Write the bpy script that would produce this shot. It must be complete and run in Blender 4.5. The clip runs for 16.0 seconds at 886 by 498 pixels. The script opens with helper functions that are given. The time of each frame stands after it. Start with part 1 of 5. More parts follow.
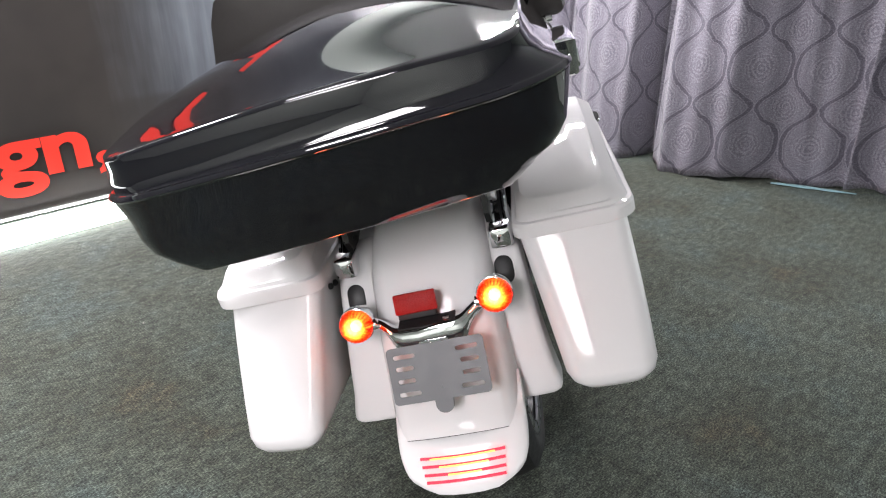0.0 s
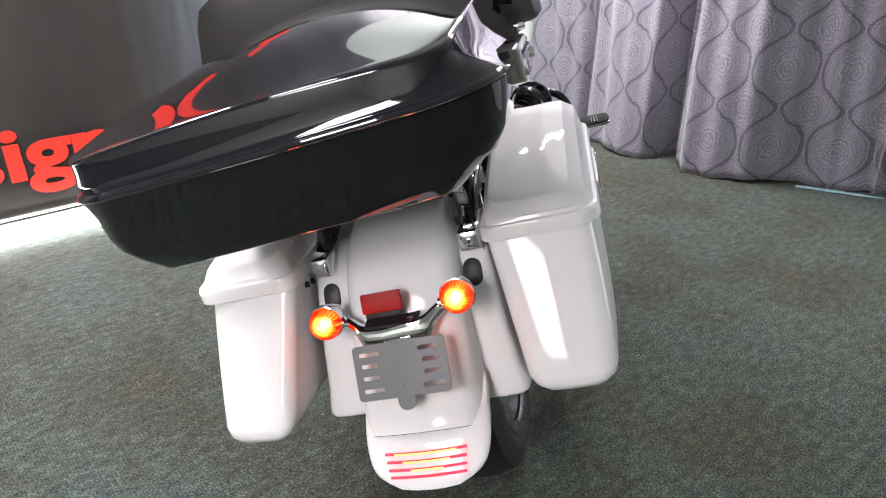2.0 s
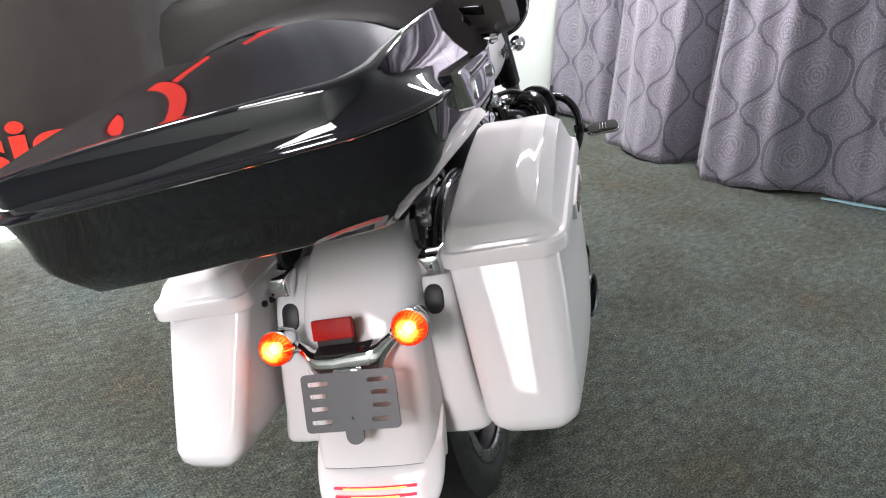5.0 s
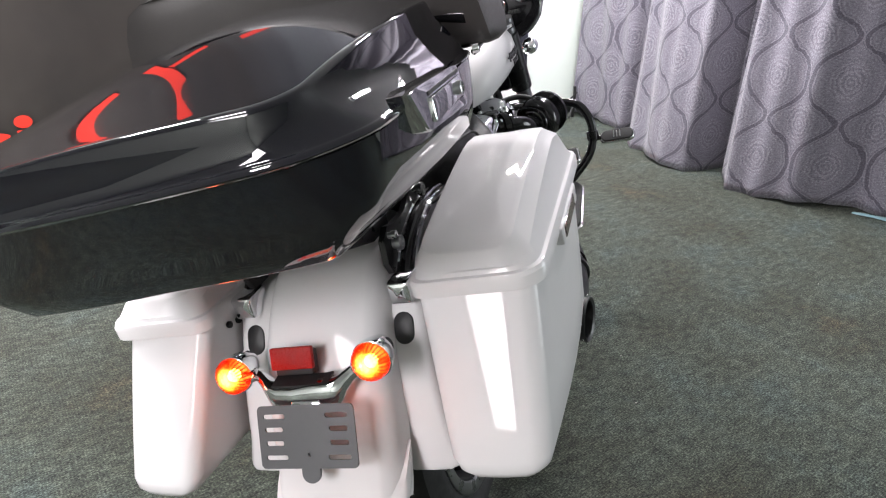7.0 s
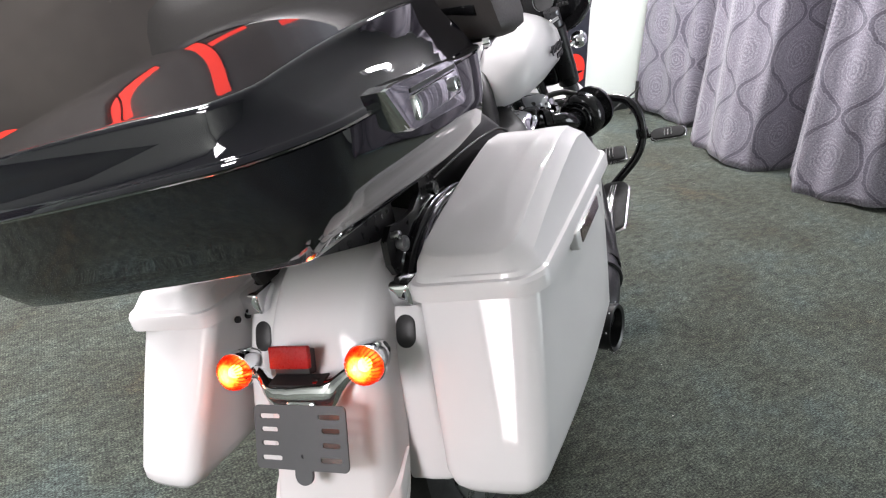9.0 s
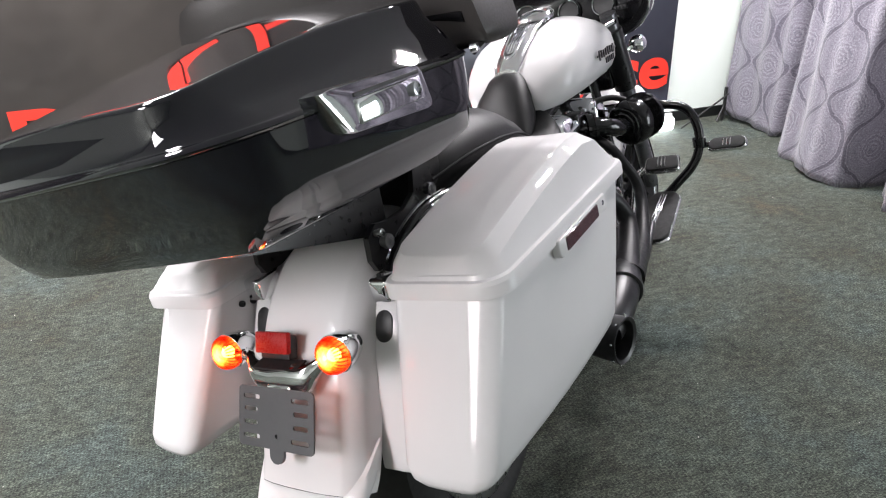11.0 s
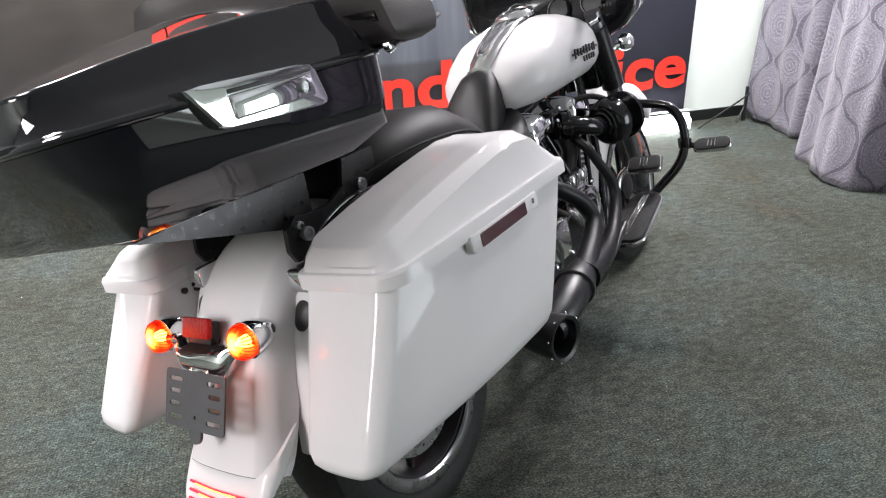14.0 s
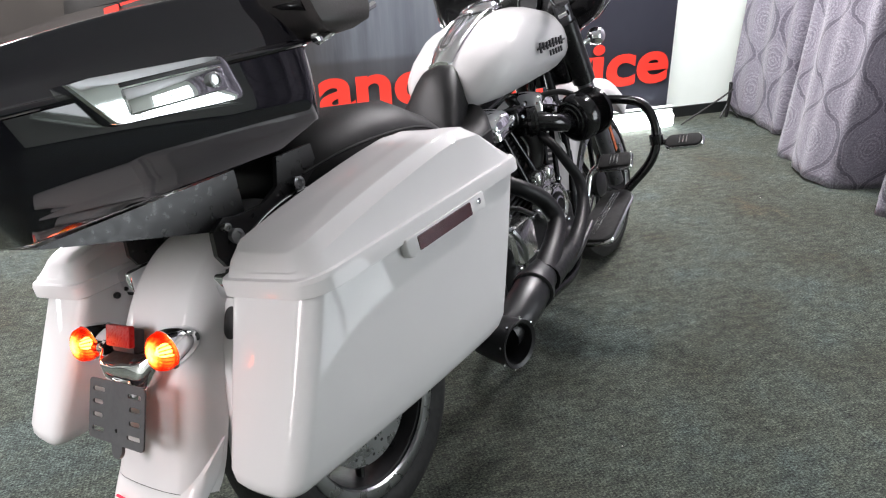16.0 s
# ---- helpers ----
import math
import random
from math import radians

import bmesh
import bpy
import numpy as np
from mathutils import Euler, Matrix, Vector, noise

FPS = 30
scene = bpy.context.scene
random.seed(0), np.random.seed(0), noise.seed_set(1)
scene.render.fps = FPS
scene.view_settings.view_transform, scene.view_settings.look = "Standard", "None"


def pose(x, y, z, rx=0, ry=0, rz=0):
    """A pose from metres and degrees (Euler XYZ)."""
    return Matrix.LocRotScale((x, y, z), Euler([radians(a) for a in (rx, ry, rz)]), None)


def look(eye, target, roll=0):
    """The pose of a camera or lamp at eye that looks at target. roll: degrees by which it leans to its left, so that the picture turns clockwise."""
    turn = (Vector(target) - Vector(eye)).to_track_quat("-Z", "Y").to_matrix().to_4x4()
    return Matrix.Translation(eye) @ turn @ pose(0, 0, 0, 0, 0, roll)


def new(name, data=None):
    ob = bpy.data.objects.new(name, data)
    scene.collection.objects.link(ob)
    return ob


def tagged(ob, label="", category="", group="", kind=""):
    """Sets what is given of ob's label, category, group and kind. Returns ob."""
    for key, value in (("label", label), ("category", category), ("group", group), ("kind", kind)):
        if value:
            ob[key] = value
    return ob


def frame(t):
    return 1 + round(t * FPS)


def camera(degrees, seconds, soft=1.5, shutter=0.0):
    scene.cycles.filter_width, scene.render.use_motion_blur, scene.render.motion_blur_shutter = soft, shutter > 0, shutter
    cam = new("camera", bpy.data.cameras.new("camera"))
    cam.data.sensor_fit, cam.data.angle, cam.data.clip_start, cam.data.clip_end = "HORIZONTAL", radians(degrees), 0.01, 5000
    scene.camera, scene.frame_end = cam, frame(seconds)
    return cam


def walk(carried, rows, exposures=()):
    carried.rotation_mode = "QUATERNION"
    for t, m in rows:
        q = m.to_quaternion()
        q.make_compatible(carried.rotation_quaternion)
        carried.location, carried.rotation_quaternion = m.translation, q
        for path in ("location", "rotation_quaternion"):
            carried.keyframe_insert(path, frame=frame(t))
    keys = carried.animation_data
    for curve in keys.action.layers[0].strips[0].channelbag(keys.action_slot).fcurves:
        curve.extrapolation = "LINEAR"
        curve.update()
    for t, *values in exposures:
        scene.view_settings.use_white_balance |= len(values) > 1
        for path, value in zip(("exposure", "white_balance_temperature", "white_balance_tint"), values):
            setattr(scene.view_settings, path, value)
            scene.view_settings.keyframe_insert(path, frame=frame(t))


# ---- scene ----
cam = camera(67.0, 16.0, soft=1.15)
PATH = [
    (0, (0.118, 0.137, 1.335), (-0.238, 1.918, 0.498), -0.5),
    (0.5, (0.154, 0.136, 1.343), (-0.237, 1.909, 0.504), -0.7),
    (1, (0.201, 0.138, 1.35), (-0.228, 1.902, 0.511), -0.9),
    (1.5, (0.233, 0.138, 1.352), (-0.22, 1.897, 0.515), -1.0),
    (2, (0.268, 0.146, 1.356), (-0.207, 1.896, 0.512), -1.1),
    (2.5, (0.289, 0.155, 1.363), (-0.195, 1.901, 0.516), -1.2),
    (3, (0.307, 0.169, 1.371), (-0.188, 1.907, 0.514), -1.0),
    (3.5, (0.327, 0.193, 1.379), (-0.185, 1.926, 0.522), -1.0),
    (4, (0.343, 0.215, 1.381), (-0.186, 1.941, 0.521), -0.9),
    (6.5, (0.423, 0.395, 1.392), (-0.19, 2.083, 0.513), 0.1),
    (7, (0.439, 0.422, 1.395), (-0.201, 2.099, 0.511), -0.0),
    (7.5, (0.461, 0.455, 1.396), (-0.219, 2.11, 0.503), -0.4),
    (8, (0.477, 0.471, 1.394), (-0.238, 2.111, 0.501), -0.6),
    (8.5, (0.5, 0.495, 1.391), (-0.273, 2.106, 0.492), -1.0),
    (9, (0.522, 0.51, 1.388), (-0.296, 2.098, 0.489), -1.1),
    (11.5, (0.757, 0.623, 1.4), (-0.345, 2.03, 0.501), -1.9),
    (12, (0.794, 0.644, 1.401), (-0.327, 2.033, 0.499), -1.9),
    (12.5, (0.843, 0.665, 1.4), (-0.305, 2.037, 0.505), -2.1),
    (13, (0.872, 0.683, 1.402), (-0.286, 2.044, 0.504), -2.0),
    (13.5, (0.902, 0.705, 1.399), (-0.263, 2.062, 0.503), -2.2),
    (14, (0.919, 0.725, 1.398), (-0.247, 2.078, 0.499), -2.3),
    (14.5, (0.929, 0.746, 1.396), (-0.235, 2.099, 0.494), -2.3),
    (15, (0.947, 0.777, 1.389), (-0.214, 2.13, 0.482), -2.3),
    (15.5, (0.955, 0.803, 1.381), (-0.205, 2.154, 0.47), -2.4),
    (16, (0.961, 0.842, 1.376), (-0.192, 2.199, 0.467), -2.2),
]
walk(cam, [(t, look(eye, target, roll)) for t, eye, target, roll in PATH], exposures=((0.0, 0.22), (4.0, 0.23), (6.5, 0.29), (9.0, 0.34), (12.0, 0.31), (16.0, 0.28)))

# ---- light of the room ----
world = bpy.data.worlds.new("world")
world.use_nodes = True
world.node_tree.nodes["Background"].inputs[0].default_value = (0.75, 0.85, 1.0, 1)
world.node_tree.nodes["Background"].inputs[1].default_value = 0.15
scene.world = world

ROOM = pose(-0.748, 5.27, 0, 0, 0, 55)      # x along the banner wall, y through it, z up
CEIL = 2.75
SIGNAL = 0.16      # watts of each turn signal's bulb behind its red lens
DAYLIGHT = 64.0      # watts through the window's opening


def ceiling_lamp(x, y, sx, sy, watts, turn=0, tint=(1.0, 0.955, 0.99)):
    """An LED panel under the ceiling: its light, and the housing round it."""
    data = bpy.data.lights.new("led_panel_light", "AREA")
    data.shape, data.size, data.size_y, data.energy, data.color = "RECTANGLE", sx, sy, watts, tint
    ob = new("led_panel_light", data)
    ob.matrix_world = pose(x, y, CEIL - 0.045, 0, 0, turn)
    return ob


LAMPS = [(-1.1, 0.3, 0.5, 0.32, 30, 8), (-1.0, -3.9, 1.25, 4.6, 440, 0), (-0.35, 4.45, 1.2, 0.12, 125, 35), (-2.3, 1.6, 0.6, 0.5, 104, 8), (0.22, 3.75, 0.14, 0.3, 26, 10)]
for row in LAMPS:
    ceiling_lamp(*row)

# ---- materials ----


def nodes_of(name):
    m = bpy.data.materials.new(name)
    m.use_nodes = True
    return m, m.node_tree, m.node_tree.nodes["Principled BSDF"]


def link(tree, a, b):
    tree.links.new(a, b)


def noise_node(tree, scale, detail=4.0, rough=0.6, coord="Object"):
    tc = tree.nodes.new("ShaderNodeTexCoord")
    n = tree.nodes.new("ShaderNodeTexNoise")
    n.inputs["Scale"].default_value, n.inputs["Detail"].default_value, n.inputs["Roughness"].default_value = scale, detail, rough
    link(tree, tc.outputs[coord], n.inputs["Vector"])
    return n


def ramp(tree, src, stops):
    r = tree.nodes.new("ShaderNodeValToRGB")
    while len(r.color_ramp.elements) < len(stops):
        r.color_ramp.elements.new(0.5)
    for e, (p, c) in zip(r.color_ramp.elements, stops):
        e.position, e.color = p, (*c, 1) if len(c) == 3 else c
    link(tree, src, r.inputs[0])
    return r


def math_node(tree, op, a, b=None, clamp=False):
    m = tree.nodes.new("ShaderNodeMath")
    m.operation, m.use_clamp = op, clamp
    for i, v in enumerate((a, b)):
        if v is None:
            continue
        if hasattr(v, "links"):
            link(tree, v, m.inputs[i])
        else:
            m.inputs[i].default_value = v
    return m.outputs[0]


def plain(name, color, rough=0.5, metal=0.0, coat=0.0, grain=60.0, vary=0.12, bump=0.0, rough_vary=0.08, coat_rough=0.03, spec=0.5):
    """A surface of one colour with slight mottling, uneven gloss and fine relief."""
    m, t, p = nodes_of(name)
    big = noise_node(t, 5.0, 5.0)
    dark = tuple(c * (1 - vary) for c in color)
    r = ramp(t, big.outputs[0], [(0.3, dark), (0.7, color)])
    link(t, r.outputs[0], p.inputs["Base Color"])
    fine = noise_node(t, grain, 5.0)
    rr = ramp(t, fine.outputs[0], [(0.3, (max(rough - rough_vary, 0.0),) * 3), (0.7, (min(rough + rough_vary, 1.0),) * 3)])
    link(t, rr.outputs[0], p.inputs["Roughness"])
    p.inputs["Metallic"].default_value = metal
    p.inputs["Specular IOR Level"].default_value = spec
    p.inputs["Coat Weight"].default_value, p.inputs["Coat Roughness"].default_value = coat, coat_rough
    if bump:
        b = t.nodes.new("ShaderNodeBump")
        b.inputs["Strength"].default_value, b.inputs["Distance"].default_value = bump, 0.002
        link(t, fine.outputs[0], b.inputs["Height"])
        link(t, b.outputs[0], p.inputs["Normal"])
    return m


WHITE = plain("white_paint", (0.665, 0.652, 0.655), 0.5, coat=0.45, vary=0.03, rough_vary=0.04, coat_rough=0.012, spec=0.1)
BLACK = plain("black_paint", (0.0068, 0.0066, 0.0105), 0.05, coat=1.0, vary=0.2, rough_vary=0.02, coat_rough=0.008, spec=0.22)
CHROME = plain("chrome", (0.86, 0.87, 0.89), 0.05, metal=1.0, vary=0.05, rough_vary=0.03)
STEEL = plain("brushed_steel", (0.45, 0.46, 0.47), 0.3, metal=1.0, grain=25)
SATIN = plain("satin_black", (0.010, 0.010, 0.011), 0.32, vary=0.2, spec=0.4)
GLOSSBLACK = plain("gloss_black_enamel", (0.008, 0.008, 0.009), 0.12, vary=0.2, rough_vary=0.05)
RUBBER = plain("rubber", (0.012, 0.012, 0.012), 0.75, vary=0.3, bump=0.3)
VINYL = plain("black_vinyl", (0.0075, 0.0075, 0.008), 0.48, grain=300, vary=0.2, bump=0.25, spec=0.24)
PADVINYL = plain("charcoal_vinyl", (0.050, 0.046, 0.044), 0.5, grain=300, vary=0.15, bump=0.25, spec=0.45)
PIPE = plain("black_ceramic_pipe", (0.013, 0.013, 0.015), 0.38, vary=0.3, bump=0.1)
HEADER = plain("dark_header_pipe", (0.007, 0.007, 0.008), 0.45, vary=0.3, bump=0.1, spec=0.28)
BRACKET = plain("grey_plate_steel", (0.10, 0.10, 0.105), 0.45, metal=0.3, vary=0.1)
FORKGREY = plain("grey_fork_metal", (0.16, 0.16, 0.17), 0.32, metal=0.8, vary=0.15, grain=90)
DARK = plain("dark_plastic", (0.012, 0.012, 0.013), 0.5, vary=0.2, bump=0.1)
CAST = plain("dark_cast_metal", (0.03, 0.03, 0.032), 0.42, metal=0.5, vary=0.4, bump=0.2)
MAROON = plain("maroon_reflector", (0.055, 0.004, 0.009), 0.15, coat=1.0, grain=400, bump=0.3)
RED = plain("red_reflector", (0.42, 0.005, 0.004), 0.3, coat=0.0, grain=260, bump=0.8, vary=0.4, spec=0.22)
LETTER = plain("red_vinyl_print", (0.72, 0.035, 0.02), 0.45, vary=0.06)
WALLWHITE = plain("white_wall_paint", (0.81, 0.88, 0.82), 0.6, vary=0.04, bump=0.1)
GREENGREY = plain("grey_green_wall_paint", (0.36, 0.385, 0.35), 0.7, vary=0.05, bump=0.1)
CEILWHITE = plain("grey_white_ceiling", (0.66, 0.65, 0.65), 0.8, vary=0.04, bump=0.1)
BASEBLACK = plain("black_baseboard", (0.012, 0.014, 0.014), 0.4, vary=0.2)
FILMBLUE = plain("pale_blue_film", (0.20, 0.33, 0.36), 0.3, vary=0.2)
LINT = plain("pale_lint", (0.55, 0.53, 0.48), 0.9)
CABLE = plain("black_cable", (0.01, 0.01, 0.01), 0.5)


def glow(name, color, strength, base=None):
    m, t, p = nodes_of(name)
    p.inputs["Base Color"].default_value = (*(base or color), 1)
    p.inputs["Emission Color"].default_value = (*color, 1)
    p.inputs["Emission Strength"].default_value = strength
    p.inputs["Roughness"].default_value = 0.2
    return m


LED = glow("white_led", (0.95, 0.98, 1.0), 14.0)
BAR_RED = glow("red_led_bar", (1.0, 0.03, 0.06), 1.6, (0.5, 0.01, 0.01))
BAR_AMBER = glow("amber_led_bar", (1.0, 0.42, 0.08), 2.4)
AMBER = plain("amber_reflector", (0.42, 0.09, 0.015), 0.25, coat=0.6, grain=300, bump=0.3)
AMBERLENS = plain("amber_lens", (0.85, 0.20, 0.03), 0.2, coat=0.8, grain=300, bump=0.2)
SOFTCHROME = plain("polished_alloy", (0.84, 0.84, 0.85), 0.17, metal=1.0, vary=0.06)


def lens_material():
    """A red-orange plastic lens that glows with the bulb behind it."""
    m, t, p = nodes_of("lit_signal_lens")
    p.inputs["Base Color"].default_value = (1.0, 0.09, 0.018, 1)
    p.inputs["Transmission Weight"].default_value = 0.9
    p.inputs["Roughness"].default_value = 0.16
    p.inputs["IOR"].default_value = 1.25
    tc = t.nodes.new("ShaderNodeTexCoord")
    flat = t.nodes.new("ShaderNodeVectorMath")
    flat.operation = "MULTIPLY"
    flat.inputs[1].default_value = (1, 0.35, 1)
    link(t, tc.outputs["Object"], flat.inputs[0])
    ln = t.nodes.new("ShaderNodeVectorMath")
    ln.operation = "LENGTH"
    link(t, flat.outputs[0], ln.inputs[0])
    n = noise_node(t, 140.0, 2.0)
    q = math_node(t, "ADD", math_node(t, "DIVIDE", ln.outputs["Value"], 0.034), math_node(t, "MULTIPLY", math_node(t, "SUBTRACT", n.outputs[0], 0.5), 0.35))
    c = ramp(t, q, [(0.34, (1.0, 0.74, 0.22)), (0.60, (1.0, 0.56, 0.05)), (0.76, (1.0, 0.20, 0.014)), (0.90, (1.0, 0.006, 0.014))])
    w = ramp(t, q, [(0.34, (1.0,) * 3), (0.60, (0.55,) * 3), (0.76, (0.18,) * 3), (0.90, (0.03,) * 3)])
    link(t, c.outputs[0], p.inputs["Emission Color"])
    link(t, math_node(t, "MULTIPLY", w.outputs[0], 2.3), p.inputs["Emission Strength"])
    return m


BULB = glow("hot_bulb", (1.0, 0.66, 0.2), 22.0)
LENS = lens_material()


def carpet_material():
    """Grey-green ribbed needle felt, with brown and bluish patches and short tufts."""
    m, t, p = nodes_of("ribbed_carpet")
    tc = t.nodes.new("ShaderNodeTexCoord")
    mp = t.nodes.new("ShaderNodeMapping")
    link(t, tc.outputs["Object"], mp.inputs["Vector"])
    patch = noise_node(t, 1.5, 8.0, 0.7)
    c1 = ramp(t, patch.outputs[0], [(0.28, (0.072, 0.058, 0.034)), (0.40, (0.042, 0.047, 0.034)), (0.53, (0.057, 0.069, 0.055)), (0.62, (0.055, 0.073, 0.066)), (0.74, (0.075, 0.095, 0.086))])
    grain = t.nodes.new("ShaderNodeTexNoise")
    grain.inputs["Scale"].default_value, grain.inputs["Detail"].default_value, grain.inputs["Roughness"].default_value = 210.0, 6.0, 0.75
    st = t.nodes.new("ShaderNodeMapping")
    st.inputs["Scale"].default_value = (0.5, 1.0, 1.0)
    link(t, mp.outputs[0], st.inputs["Vector"])
    link(t, st.outputs[0], grain.inputs["Vector"])
    tuft = t.nodes.new("ShaderNodeTexNoise")
    tuft.inputs["Scale"].default_value, tuft.inputs["Detail"].default_value = 42.0, 6.0
    link(t, st.outputs[0], tuft.inputs["Vector"])
    wave = t.nodes.new("ShaderNodeTexWave")
    wave.inputs["Scale"].default_value, wave.inputs["Distortion"].default_value, wave.inputs["Detail"].default_value = 36.0, 3.0, 2.0
    wave.inputs["Detail Scale"].default_value = 4.0
    link(t, mp.outputs[0], wave.inputs["Vector"])
    k = math_node(t, "ADD", math_node(t, "MULTIPLY", grain.outputs[0], 1.0), math_node(t, "ADD", math_node(t, "MULTIPLY", tuft.outputs[0], 0.26), math_node(t, "MULTIPLY", wave.outputs["Fac"], 0.035)))
    kk = ramp(t, k, [(0.53, (0.08, 0.08, 0.08)), (0.67, (0.97, 0.97, 0.97)), (0.82, (3.1, 3.1, 2.9))])
    mix = t.nodes.new("ShaderNodeMix")
    mix.data_type, mix.blend_type = "RGBA", "MULTIPLY"
    mix.inputs["Factor"].default_value = 1.0
    link(t, c1.outputs[0], mix.inputs["A"])
    link(t, kk.outputs[0], mix.inputs["B"])
    link(t, mix.outputs["Result"], p.inputs["Base Color"])
    p.inputs["Roughness"].default_value = 0.95
    b = t.nodes.new("ShaderNodeBump")
    b.inputs["Strength"].default_value, b.inputs["Distance"].default_value = 0.9, 0.006
    link(t, k, b.inputs["Height"])
    link(t, b.outputs[0], p.inputs["Normal"])
    return m


CARPET = carpet_material()


def curtain_material():
    """Lilac-grey jacquard: onion-shaped lace medallions between darker ogee bands, woven in two sheens. UVs are metres of cloth."""
    m, t, p = nodes_of("jacquard_curtain")
    PU, PV, R = 0.36, 0.44, 0.122
    tc = t.nodes.new("ShaderNodeTexCoord")
    sx = t.nodes.new("ShaderNodeSeparateXYZ")
    link(t, tc.outputs["UV"], sx.inputs[0])

    def mul(x, y):
        return math_node(t, "MULTIPLY", x, y)

    def add(x, y):
        return math_node(t, "ADD", x, y)

    wob = noise_node(t, 12.0, 3.0, coord="UV")
    w = mul(math_node(t, "SUBTRACT", wob.outputs[0], 0.5), 0.035)
    u, v = add(sx.outputs[0], w), add(sx.outputs[1], w)
    a = math_node(t, "PINGPONG", u, PU / 2)
    b_ = math_node(t, "PINGPONG", v, PV / 2)

    def far(x, y):
        return math_node(t, "SQRT", add(mul(x, x), mul(mul(y, y), 0.72)))

    d = math_node(t, "MINIMUM", far(a, b_), far(math_node(t, "SUBTRACT", PU / 2, a), math_node(t, "SUBTRACT", PV / 2, b_)))
    turn = mul(v, 2 * math.pi / PV)
    wave = math_node(t, "COSINE", add(turn, mul(math_node(t, "SINE", turn), 0.45)))
    e = math_node(t, "ABSOLUTE", math_node(t, "SUBTRACT", a, mul(add(mul(wave, 0.80), 1.0), PU / 4)))
    curl = noise_node(t, 42.0, 4.0, 0.7, coord="UV")
    lace = noise_node(t, 120.0, 4.0, 0.8, coord="UV")
    rings = math_node(t, "SINE", add(mul(d, 2 * math.pi / 0.021), mul(curl.outputs[0], 13.0)))
    band = ramp(t, math_node(t, "DIVIDE", e, 0.052), [(0.0, (0.16,) * 3), (0.22, (0.18,) * 3), (0.28, (0.66,) * 3), (0.38, (0.66,) * 3), (0.45, (0.40,) * 3), (0.56, (0.52,) * 3), (0.72, (0.64,) * 3), (1.0, (0.56,) * 3)])
    inside = ramp(t, math_node(t, "DIVIDE", d, R), [(0.0, (0.17,) * 3), (0.62, (0.16,) * 3), (0.70, (0.05,) * 3), (1.0, (0.03,) * 3)])
    disc = ramp(t, math_node(t, "DIVIDE", d, R), [(0.0, (0.0,) * 3), (0.60, (0.02,) * 3), (0.66, (0.14,) * 3), (0.72, (0.0,) * 3)])
    k = add(add(band.outputs[0], mul(rings, inside.outputs[0])), disc.outputs[0])
    k = add(k, mul(math_node(t, "SUBTRACT", lace.outputs[0], 0.5), 2.0))
    c = ramp(t, k, [(0.0, (0.060, 0.055, 0.075)), (0.3, (0.108, 0.100, 0.130)), (0.65, (0.196, 0.184, 0.222)), (1.0, (0.345, 0.326, 0.370))])
    link(t, c.outputs[0], p.inputs["Base Color"])
    rr = ramp(t, k, [(0.0, (0.75,) * 3), (1.0, (0.5,) * 3)])
    link(t, rr.outputs[0], p.inputs["Roughness"])
    p.inputs["Sheen Weight"].default_value = 0.25
    b = t.nodes.new("ShaderNodeBump")
    b.inputs["Strength"].default_value, b.inputs["Distance"].default_value = 0.5, 0.003
    link(t, k, b.inputs["Height"])
    link(t, b.outputs[0], p.inputs["Normal"])
    return m


CURTAIN = curtain_material()


